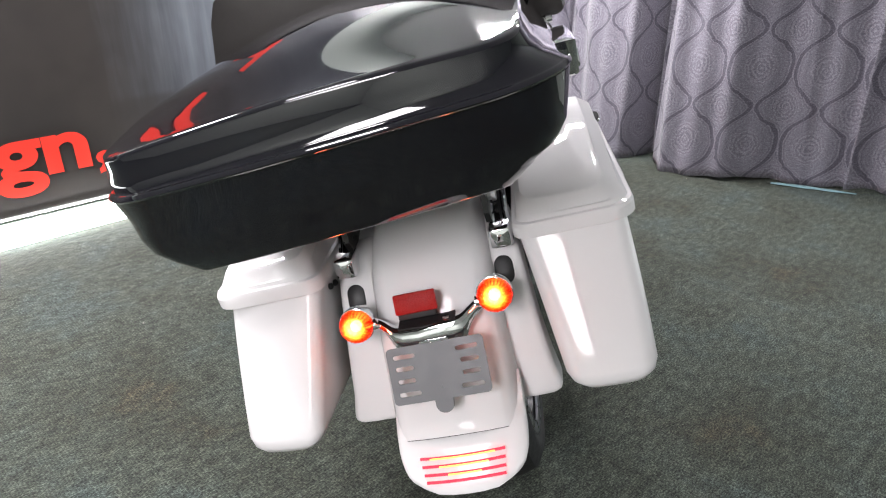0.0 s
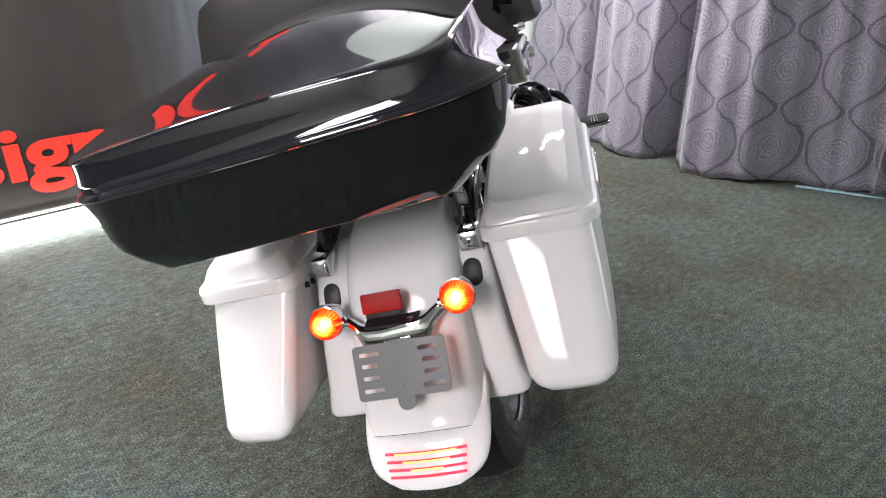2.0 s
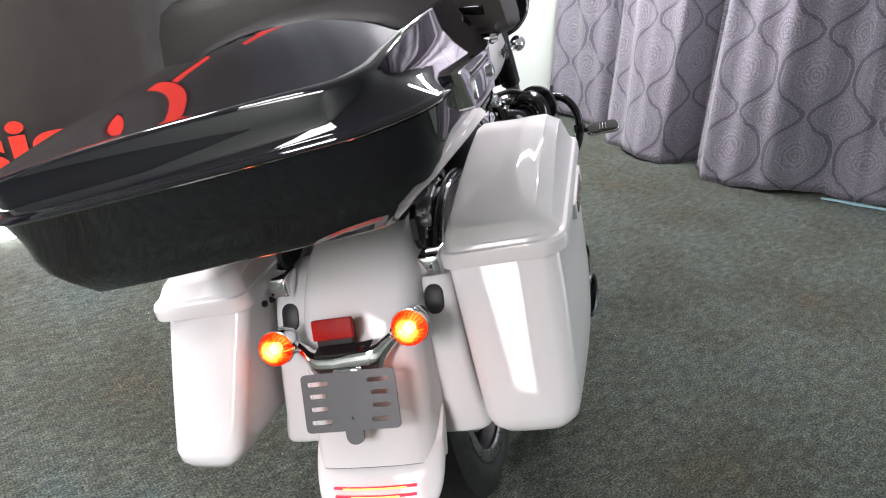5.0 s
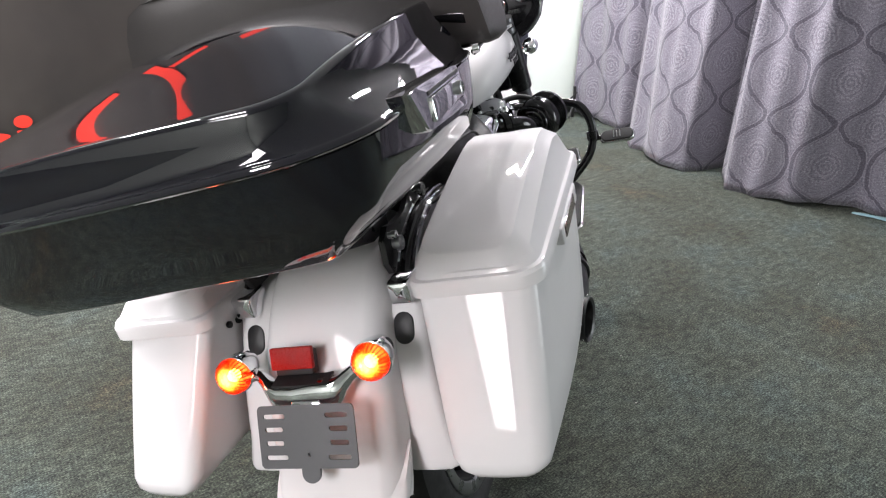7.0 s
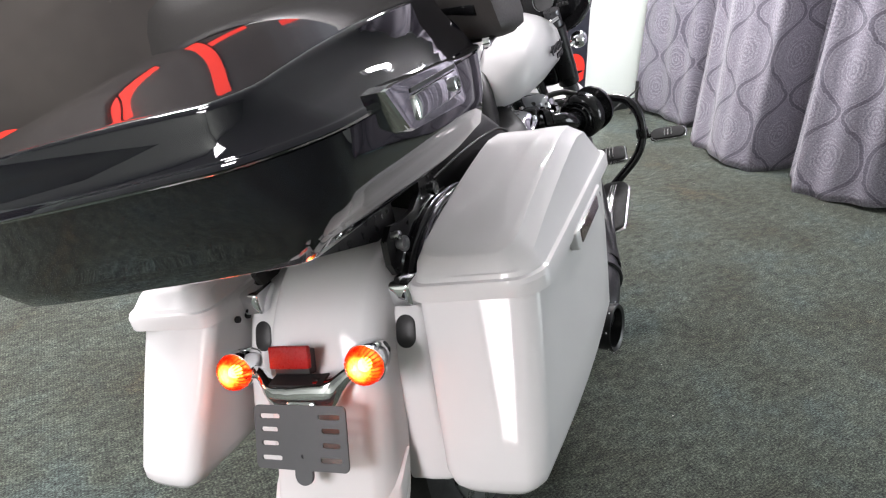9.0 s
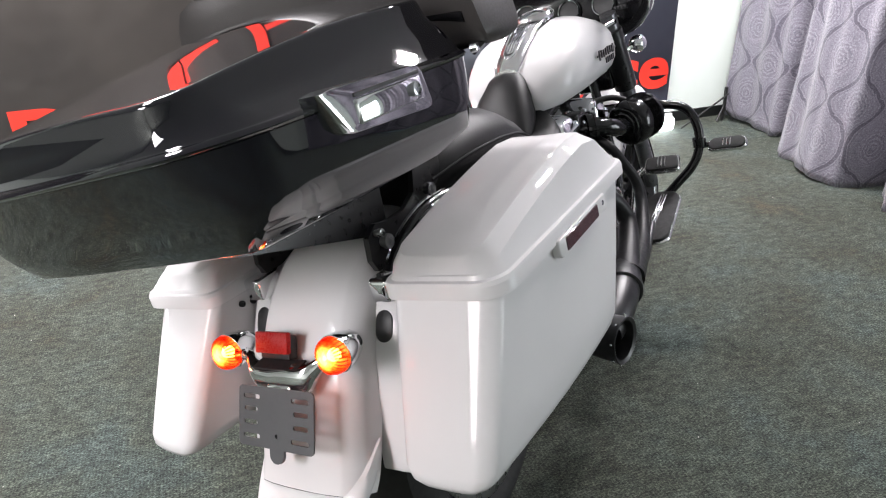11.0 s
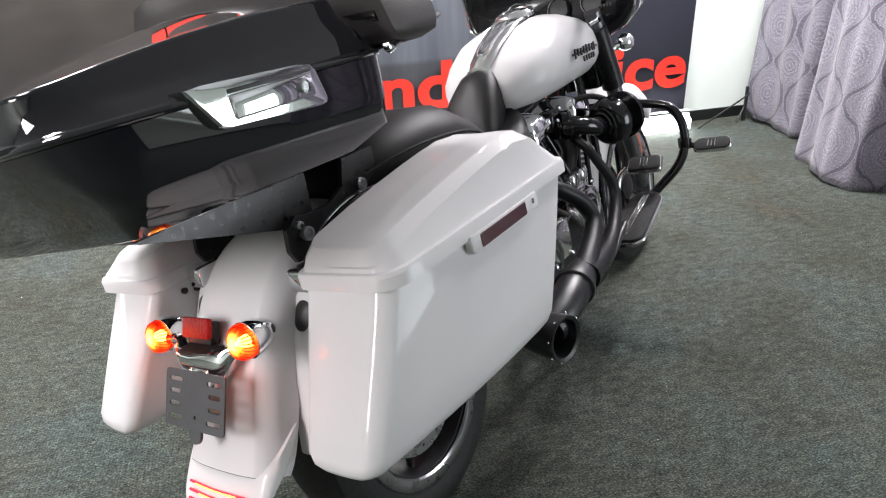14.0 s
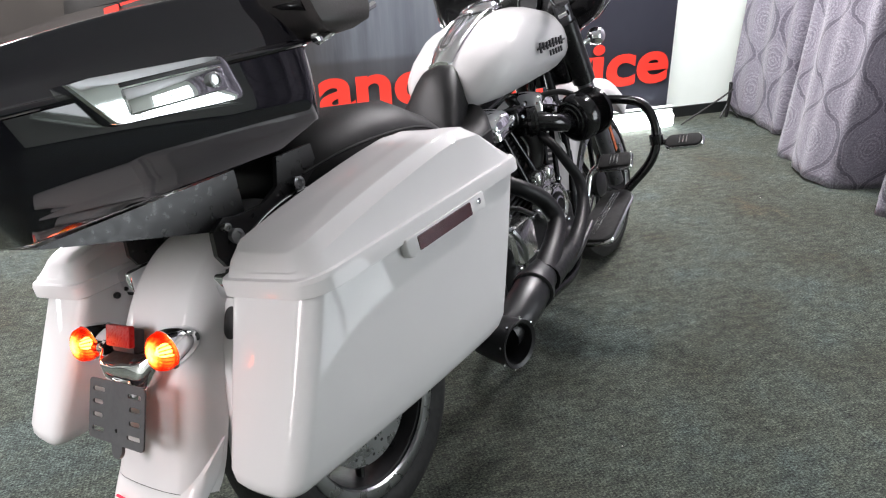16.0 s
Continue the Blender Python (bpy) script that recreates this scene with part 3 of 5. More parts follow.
def fender_sheet(path, hws, sides, thick=0.004):
    outer, inner = [], []
    for i, c in enumerate(path):
        t = (path[min(i + 1, len(path) - 1)] - path[max(i - 1, 0)]).normalized()
        k = i / (len(path) - 1)
        hw, sd = float(np.interp(k, np.linspace(0, 1, len(hws)), hws)), float(np.interp(k, np.linspace(0, 1, len(sides)), sides))
        outer.append(fender_section(c, t, hw, sd))
        inner.append(fender_section(c, t, hw - thick, sd, 0.012 - thick))
    rings = [a + list(reversed(b)) for a, b in zip(outer, inner)]
    return loft(rings, (True, True))


fender = part("rear_fender", fender_sheet(ARC, [0.122, 0.122, 0.126, 0.129, 0.131, 0.132], [0.10, 0.12, 0.13, 0.11, 0.08, 0.06]), WHITE, bike, "glossy white steel fender", smooth=55)
part("fender_seam", fender_sheet(spline([(MID, -0.4742, 0.4565), (MID, -0.4755, 0.4540)], 4), [0.1315, 0.1315], [0.06, 0.06]), DARK, fender)
tail_rings = []
for k, (y, z, hw, sd) in enumerate(((-0.4765, 0.452, 0.1335, 0.10), (-0.492, 0.428, 0.1355, 0.10), (-0.508, 0.404, 0.1350, 0.10), (-0.520, 0.386, 0.1325, 0.09), (-0.527, 0.374, 0.128, 0.075), (-0.529, 0.367, 0.121, 0.055))):
    prof = [(-hw, 0.12), (-hw, 0.06), (-hw + 0.002, 0.040), (-hw + 0.008, 0.024), (-hw + 0.018, 0.012), (-hw + 0.034, 0.003), (-hw * 0.5, -0.008), (-hw * 0.25, -0.011), (0, -0.012)]
    prof += [(-a_, b_) for a_, b_ in reversed(prof[:-1])]
    lift = 0.002 * k
    outer = [(MID + 0.004 + a_, y + b_ * (0.85 if b_ > 0 else 1.0), z + b_ * 0.5 + lift * (abs(a_) / hw) ** 3) for a_, b_ in prof]
    inner = [(MID + 0.004 + a_ * 0.96, y + b_ * (0.85 if b_ > 0 else 1.0) + 0.006, z + b_ * 0.5 + lift * (abs(a_) / hw) ** 3) for a_, b_ in reversed(prof)]
    tail_rings.append(outer + inner)
tail = part("tail_fascia", loft(tail_rings), WHITE, bike, "glossy white tail panel with light bars", smooth=55)
for i, (y, z) in enumerate(((-0.5065, 0.426), (-0.5150, 0.4125), (-0.5235, 0.399), (-0.5305, 0.3865))):
    for r, mt, half, dy in ((0.0028, BAR_RED, 0.086 - 0.002 * i, 0.0), (0.0019, BAR_AMBER, 0.066 - 0.016 * i, -0.0018)):
        if i == 3 and mt is BAR_AMBER:
            continue
        pts = []
        for k in range(15):
            x = -half + 2 * half * k / 14
            pts.append((MID + 0.004 + x, y + dy + 0.30 * x * x + 0.0012, z + 0.5 * x * x * 0.6))
        part("light_slot", tube(pts, r, 8, 0), mt, tail, "lit red and amber LED bar")

# filler panels between fender and saddlebags, with oval caps
for s in (1, -1):
    rings = []
    for y, z, xi, xo in ((-0.19, 0.79, 0.112, 0.185), (-0.235, 0.765, 0.112, 0.195), (-0.268, 0.73, 0.112, 0.2), (-0.305, 0.66, 0.114, 0.205), (-0.335, 0.58, 0.118, 0.212), (-0.355, 0.50, 0.122, 0.222), (-0.366, 0.462, 0.125, 0.230), (-0.3695, 0.449, 0.126, 0.231), (-0.3705, 0.4435, 0.127, 0.229), (-0.3695, 0.4405, 0.130, 0.223)):
        ring = [(xi, y + 0.012, z - 0.004), (xi + 0.010, y - 0.004, z), (xi + 0.03, y - 0.003, z), ((xi + xo) / 2, y - 0.004, z), (xo - 0.014, y - 0.002, z), (xo - 0.003, y + 0.006, z), (xo, y + 0.02, z - 0.003), (xo, y + 0.09, z - 0.02),
                (xo - 0.005, y + 0.09, z - 0.02), (xo - 0.008, y + 0.02, z - 0.003), ((xi + xo) / 2, y + 0.006, z), (xi, y + 0.03, z - 0.005)]
        rings.append(ring)
    g = loft(rings)
    p = part("filler_panel", g if s > 0 else mirrored(g), WHITE, bike, "glossy white filler panel beside the fender", smooth=50)
    q = Matrix.Translation((s * 0.162, -0.291, 0.702)) @ Euler((radians(-28), 0, 0)).to_matrix().to_4x4()
    rings = [[(x, y, z) for x, z in outline(-0.0195 + i, 0.0195 - i, -0.030 + i, 0.030 - i, 0.019 - i, 6)] for y, i in ((0.012, 0), (0.0035, 0.0), (0.002, 0.002))]
    part("oval_cap", moved(loft(rings), q), DARK, p, "black rubber oval cap")

# saddlebags
def bag_geometry(turn):
    """The bag's body; turn brings the outer edge of its rear face forward."""
    rings = []
    for z, inset in ((0.0, 0.035), (0.006, 0.018), (0.018, 0.006), (0.035, 0.0), (0.09, 0), (0.16, 0), (0.22, 0), (0.285, 0)):
        k = z / 0.285
        x0, x1 = 0.252 - 0.046 * k, 0.420
        yr, yf = -0.462 + 0.165 * k, 0.185 + 0.185 * k
        ring = []
        for x, y in dense(outline(x0 + inset, x1 - inset, yr + inset, yf - inset, (0.028, 0.030, 0.035, 0.03), 6), 6):
            f = (y - yr) / (yf - yr)
            bulge = 0.012 * math.sin(math.pi * min(max(f, 0), 1)) * max(0, (x - 0.3) / 0.12)
            mid = (x - (x0 + x1) / 2) / ((x1 - x0) / 2)
            back = 0.009 * (1 - mid * mid) * max(0, 1 - f * 6)
            ring.append((x + bulge + 0.003 * math.sin(math.pi * k) * max(0, mid), y - back + turn * (x - x0) * max(0.0, 1 - f * 2.5), 0.487 + z - 0.042 * f * (1 - k)))
        rings.append(ring)
    return loft(rings)


def crown(y):
    """Height of the bag lid's ridge, eased between its stations."""
    near = [np.interp(y + d, [-0.36, -0.30, -0.25, -0.1, 0.05, 0.16, 0.22, 0.27, 0.33, 0.37, 0.43], [0.798, 0.824, 0.846, 0.872, 0.893, 0.904, 0.904, 0.887, 0.845, 0.815, 0.77]) for d in (-0.036, -0.024, -0.012, 0.0, 0.012, 0.024, 0.036)]
    return float(sum(near) / 7)


def lid_geometry():
    base = dense(outline(0.196, 0.442, -0.312, 0.372, (0.035, 0.055, 0.05, 0.03), 6), 6)

    def shrink(p, r):
        """Inset towards the middle line: r = rear, outer, front and inner insets."""
        x, y = p
        fx = (x - 0.319) / 0.123
        fy = (y - 0.03) / 0.342
        x2 = x - (max(fx, 0) * r[1] if fx > 0 else min(fx, 0) * r[3])
        y2 = y - (max(fy, 0) * r[2] if fy > 0 else min(fy, 0) * r[0])
        return x2, y2
    rings = []
    for z, o in ((0.766, 0.004), (0.768, 0.0), (0.790, 0.0), (0.797, 0.003)):
        rings.append([(*shrink(p, (o,) * 4), z) for p in base])
    rings.append([(*shrink(p, (0.010, 0.010, 0.010, 0.010)), 0.799) for p in base])
    rings.append([(*shrink(p, (0.013, 0.014, 0.016, 0.013)), 0.806) for p in base])
    for rr, zz in (((0.0175, 0.024, 0.090, 0.0170), -0.0200), ((0.0325, 0.0485, 0.112, 0.028), -0.0042), ((0.0338, 0.0503, 0.1145, 0.0293), -0.0016), ((0.0365, 0.0530, 0.118, 0.0318), -0.0003), ((0.045, 0.062, 0.13, 0.040), 0.0010), ((0.060, 0.075, 0.15, 0.052), 0.0028), ((0.14, 0.09, 0.2, 0.08), 0.007), ((0.22, 0.105, 0.27, 0.105), 0.008)):
        ring = []
        for p in base:
            x, y = shrink(p, rr)
            inner = 0.008 * max(0, (0.31 - x) / 0.1)
            ring.append((x, y, max(crown(y) + zz + inner, 0.807)))
        rings.append(ring)
    return loft(rings)


def latch_geometry():
    rings = []
    prof = outline(-0.110, 0.158, -0.020, 0.017, (0.014, 0.008, 0.006, 0.006), 4)
    for d, i in ((0.0, 0.0), (0.011, 0.0), (0.014, 0.002), (0.0155, 0.005)):
        rings.append([(0.432 + d, 0.02 + y * (1 - i * 6), 0.757 + z * (1 - i * 12)) for y, z in prof])
    return loft(rings)


for s in (1, -1):
    f = (lambda g: g) if s > 0 else (lambda g: moved(mirrored(g), Matrix.Translation((0, -0.055, 0))))
    bag = part("saddlebag", f(bag_geometry(0.0 if s > 0 else 0.10)), WHITE, bike, "glossy white hard saddlebag", smooth=50)
    part("lid", f(lid_geometry()), WHITE, bag, "glossy white domed lid with a raised rim", smooth=26)
    part("lid_seal", f(loft([[(x, y, z) for x, y in dense(outline(0.212, 0.414, -0.292, 0.356, 0.03, 5), 6)] for z in (0.760, 0.768)])), RUBBER, bag)
    part("latch", f(latch_geometry()), WHITE, bag, "white latch cover")
    part("side_reflector", f(loft([[(0.4465 + d, 0.022 + y, 0.7565 + z) for y, z in outline(-0.080 + i, 0.100 - i, -0.015 + i, 0.013 - i, 0.003, 3)] for d, i in ((0, 0), (0.003, 0.001))])), MAROON, bag, "dark maroon reflector")
    for y, z in ((-0.235, 0.742), (-0.205, 0.735)):
        part("screw", f(lathe([(-0.002, 0.007), (0.004, 0.007), (0.006, 0.004), (0.004, 0.003)], (0.208, y, z), (-1, 0, 0), 14)), DARK, bag, "black screw")
    part("lock", f(lathe([(0, 0.006), (0.004, 0.006), (0.0045, 0.003), (0.002, 0.0028)], (0.446, 0.152, 0.760), (1, 0, 0), 16)), CHROME, bag, "small chrome lock")

# turn signals, their bar, the red reflector and the number plate bracket
def bar_section(x, y, lo, hi, deep):
    """A slice of the bar: flat rear face, rounded foot, and a shelf on top."""
    return [(x, y + deep, lo + 0.004), (x, y + 0.004, lo), (x, y, lo + 0.004), (x, y - 0.002, (lo + hi) / 2), (x, y + 0.002, hi - 0.003), (x, y + 0.006, hi), (x, y + deep * 0.6, hi + 0.002), (x, y + deep, hi - 0.004)]


BAR = ((0.134, -0.395, 0.698, 0.714, 0.014), (0.112, -0.404, 0.686, 0.706, 0.018), (0.094, -0.414, 0.674, 0.699, 0.024), (0.082, -0.424, 0.662, 0.694, 0.028), (0.074, -0.432, 0.648, 0.690, 0.032), (0.066, -0.437, 0.638, 0.687, 0.036), (0.052, -0.440, 0.634, 0.685, 0.038), (0.02, -0.441, 0.633, 0.684, 0.040))
sig = part("signal_bar", loft([bar_section(0.007 - x, y, a, b - 0.003, c) for x, y, a, b, c in BAR] + [bar_section(0.007 + x, y, a, b + 0.003, c) for x, y, a, b, c in reversed(BAR)]), CHROME, bike, "chrome turn signal bar", smooth=50)
part("bar_inlay", loft([[(x, -0.4335, 0.6868 + e), (x, -0.404, 0.690 + e), (x, -0.404, 0.686 + e), (x, -0.4335, 0.683 + e)] for x, e in ((-0.050, 0.001), (0.0, 0.0), (0.05, 0.001), (0.064, 0.003))]), DARK, sig, "dark inlay")
for s in (1, -1):
    at = (0.006 + s * 0.141, -0.405, 0.707 + s * 0.006)
    h = part("signal_housing", lathe([(0.062, 0.003), (0.058, 0.012), (0.044, 0.023), (0.024, 0.031), (0.004, 0.0355), (-0.004, 0.036), (-0.005, 0.034)], at, (0, 0.985, -0.06), 36), CHROME, sig, "chrome bullet housing")
    ln = part("lens", lathe([(0, 0.0338), (-0.010, 0.0334), (-0.019, 0.0296), (-0.026, 0.021), (-0.030, 0.011), (-0.031, 0.0)], (0, 0, 0), (0, 1, 0), 40), LENS, h, "lit amber lens with a red rim")
    ln.matrix_local = Matrix.Translation((at[0], at[1] - 0.004, at[2])) @ Euler((radians(-15), 0, 0)).to_matrix().to_4x4()
    part("bulb", lathe([(0.006, 0.003), (0.003, 0.008), (-0.004, 0.0100), (-0.010, 0.007), (-0.013, 0.002)], (0, 0, 0), (0, 1, 0), 20), BULB, ln, "glowing amber bulb")
    flash = bpy.data.lights.new("signal_light", "POINT")
    flash.energy, flash.color, flash.shadow_soft_size = SIGNAL, (1.0, 0.13, 0.06), 0.014
    new("signal_light", flash).matrix_world = BIKE @ Matrix.Translation((at[0], at[1] - 0.045, at[2])) 
    for i in range(28):
        a = 2 * math.pi * i / 28
        part("lens_rib", tube([(0.0336 * math.cos(a), -0.006, 0.0336 * math.sin(a)), (0.0300 * math.cos(a), -0.0190, 0.0300 * math.sin(a)), (0.022 * math.cos(a), -0.0258, 0.022 * math.sin(a))], 0.0011, 5, 2), LENS, ln)
    part("knuckle", lathe([(-0.014, 0.008), (-0.011, 0.012), (0.011, 0.012), (0.014, 0.008)], (0.006 + s * 0.112, -0.405, 0.698 + s * 0.004), (1, 0, 0), 16), CHROME, h)
rf = moved(box(-0.042, 0.042, -0.006, 0.006, -0.020, 0.020, 0.003), Matrix.Translation((-0.009, -0.403, 0.724)) @ Euler((radians(-22), 0, 0)).to_matrix().to_4x4())
part("tail_reflector", rf, RED, bike, "red rectangular reflector")
part("reflector_base", moved(box(-0.040, 0.036, 0.0, 0.022, -0.030, 0.014, 0.003), Matrix.Translation((-0.010, -0.398, 0.720)) @ Euler((radians(-22), 0, 0)).to_matrix().to_4x4()), DARK, bike)
holes = []
for sx in (1, -1):
    for i, z in enumerate((0.036, 0.013, -0.011, -0.036)):
        holes.append(slot(sx * (0.062 if i in (0, 3) else 0.064), z, 0.044 if i in (0, 3) else 0.036, 0.0085))
holes.append(slot(0.004, -0.031, 0.0075, 0.0074))
pm = Matrix.Translation((0.014, -0.475, 0.609)) @ Euler((radians(-25), 0, 0)).to_matrix().to_4x4()
brk = part("plate_bracket", moved(plate(outline(-0.096, 0.096, -0.055, 0.055, 0.009, 4), holes, 0, 0.003), pm), BRACKET, bike, "dark grey slotted number plate bracket", smooth=0)
part("bracket_tab", moved(plate(outline(-0.018, 0.018, -0.082, 0.03, (0.017, 0.017, 0.002, 0.002), 6), [], 0.004, 0.010), pm), BRACKET, brk)
part("bracket_stem", moved(box(-0.03, 0.03, 0.006, 0.05, 0.02, 0.06, 0.004), pm), CHROME, brk)

# luggage trunk
TRUNK = Matrix.Translation((-0.01, -0.35, 1.10)) @ Euler((0, radians(-2.0), radians(0.8))).to_matrix().to_4x4() @ Matrix.Translation((0, 0.35, -1.10))


def trunk_ring(hw, yr, yf, z, rr=0.13, rf=0.05, bow=0.022, tilt=0.0, shift=0.0, taper=0.0, skew=0.0):
    out = []
    for x, y in dense(outline(-hw, hw, yr, yf, (rr, rr, rf, rf), 9), 10):
        if y < yr + rr:
            y -= bow * (1 - (x / hw) ** 2) * (1 - (y - yr) / rr)
        x += 0.006 * (x / hw) * max(0.0, 1 - ((y + 0.36) / 0.3) ** 2)
        k = (y - yr) / (yf - yr)
        x *= 1 + taper * k
        y += skew * min(0.0, x) * (1 - k)
        out.append(TRUNK @ Vector((x - shift, y, z + tilt * (y + 0.55))))
    return out


trunk = part("luggage_trunk", loft([trunk_ring(0.248, -0.563, -0.135, 0.9605, 0.014, 0.02, shift=0.018, taper=0.17, skew=0.11), trunk_ring(0.256, -0.570, -0.131, 0.9620, 0.016, 0.02, shift=0.018, taper=0.17, skew=0.11), trunk_ring(0.259, -0.573, -0.129, 0.9645, 0.018, 0.02, shift=0.018, taper=0.17, skew=0.11),
                             trunk_ring(0.2925, -0.594, -0.061, 0.9925, 0.026, 0.03, bow=0.017, shift=0.015, taper=0.165, skew=0.08), trunk_ring(0.2955, -0.5965, -0.060, 0.9965, 0.028, 0.03, bow=0.017, shift=0.015, taper=0.16, skew=0.08), trunk_ring(0.3260, -0.611, -0.060, 1.0170, 0.040, bow=0.018, shift=0.009, taper=0.075, skew=0.05), trunk_ring(0.3410, -0.628, -0.060, 1.0450, 0.056, bow=0.020, shift=0.004, taper=0.035, skew=0.03),
                             trunk_ring(0.3500, -0.647, -0.060, 1.0800, 0.080, shift=0.002, taper=0.018), trunk_ring(0.3585, -0.665, -0.062, 1.114, 0.10)]),
             BLACK, bike, "glossy black hard luggage trunk", smooth=28)
part("trunk_seal", loft([trunk_ring(0.350, -0.660, -0.066, 1.110, 0.10), trunk_ring(0.350, -0.660, -0.066, 1.118, 0.10)]), RUBBER, trunk)


def lid_top(x, y):
    """Height of the lid's top: it climbs forwards, and its middle arches up towards the front edge."""
    f = min(1.0, max(0.0, (y + 0.67) / 0.55))
    g = 3 * f * f - 2 * f ** 3
    return 1.1835 + 0.088 * (y + 0.615) + 0.013 * math.sin(math.pi * f) + (0.0145 + 0.042 * g) * (1 - min(1.0, ((x + 0.008) / 0.318) ** 2))


def lid_ring(hw, yr, yf, rr, rf, z=None, tilt=0.0, lift=0.0):
    """A ring of the lid, a little wider ahead; without z it lies on the arched top."""
    back = TRUNK.inverted()
    out = []
    for p in trunk_ring(hw, yr, yf, z or 1.18, rr, rf, 0.020, tilt):
        q = back @ p
        k = (q.y - yr) / (yf - yr)
        q.x = q.x * (1 + 0.05 * k) - 0.008
        if z is None:
            q.z = lid_top(q.x, q.y) + lift
        out.append(TRUNK @ q)
    return out


LIDR = [trunk_ring(0.352, -0.663, -0.062, 1.1145, 0.10), trunk_ring(0.3595, -0.672, -0.057, 1.1155, 0.108), trunk_ring(0.3620, -0.675, -0.055, 1.1195, 0.11), trunk_ring(0.3600, -0.672, -0.057, 1.1245, 0.108), trunk_ring(0.357, -0.668, -0.060, 1.1262, 0.105),
        trunk_ring(0.3545, -0.666, -0.061, 1.1272, 0.10), trunk_ring(0.3530, -0.6645, -0.062, 1.1292, 0.10), lid_ring(0.3350, -0.6642, -0.084, 0.084, 0.045, 1.1470, 0.035), lid_ring(0.3195, -0.6640, -0.104, 0.064, 0.040, 1.1670, 0.062), lid_ring(0.3135, -0.6635, -0.112, 0.055, 0.035, lift=-0.0066),
        lid_ring(0.3128, -0.6630, -0.114, 0.053, 0.034, lift=-0.0044), lid_ring(0.3110, -0.6612, -0.116, 0.051, 0.032, lift=-0.0016), lid_ring(0.3080, -0.6575, -0.119, 0.048, 0.030, lift=-0.0003)]
LIDR += [lid_ring(0.302 * (1 - k) + 0.012 * k, -0.649 + 0.245 * k, -0.125 - 0.215 * k, 0.044 - 0.038 * k, 0.028 - 0.022 * k) for k in (0.0, 0.04, 0.09, 0.15, 0.22, 0.29, 0.36, 0.44, 0.52, 0.60, 0.68, 0.76, 0.84, 0.92, 1.0)]
tlid = part("trunk_lid", loft(LIDR), BLACK, trunk, "glossy black trunk lid with a crisp edge round its arched top", smooth=50)


def latch_plate():
    pts = [(-0.508, 1.149), (-0.48, 1.152), (-0.30, 1.146), (-0.272, 1.142), (-0.264, 1.132), (-0.254, 1.085), (-0.258, 1.078), (-0.27, 1.076), (-0.455, 1.087), (-0.468, 1.092)]
    cy, cz = -0.37, 1.115
    rings = []
    for d, k in ((-0.045, 1.0), (-0.002, 1.0), (0.005, 0.985), (0.008, 0.95), (0.0088, 0.88)):
        rings.append([(0.362 + d, cy + (y - cy) * k, cz + (z - cz) * k) for y, z in pts])
    return loft(rings)


for s in (1, -1):
    f = (lambda g: g) if s > 0 else (lambda g: moved(mirrored(g), Matrix.Translation((0, -0.02, -0.03))))
    lt = part("trunk_latch", f(latch_plate()), CHROME, trunk, "chrome latch plate", smooth=30)
    part("lever", f(moved(box(-0.004, 0.004, -0.078, 0.078, -0.017, 0.017, 0.003), Matrix.Translation((0.3715, -0.362, 1.112)))), CHROME, lt)
    part("lever_gap", f(moved(box(-0.002, 0.002, -0.08, 0.08, -0.003, 0.003, 0.001), Matrix.Translation((0.3706, -0.36, 1.134)))), DARK, lt)
    part("latch_lock", f(lathe([(0, 0.011), (0.005, 0.011), (0.006, 0.008), (0.003, 0.007)], (0.3755, -0.305, 1.112), (1, 0, 0), 20)), STEEL, lt)
    part("hinge_cap", f(lathe([(0, 0.009), (0.012, 0.009), (0.014, 0.006)], (0.345, -0.06, 1.135), (1, 0.2, 0), 16)), CHROME, tlid)

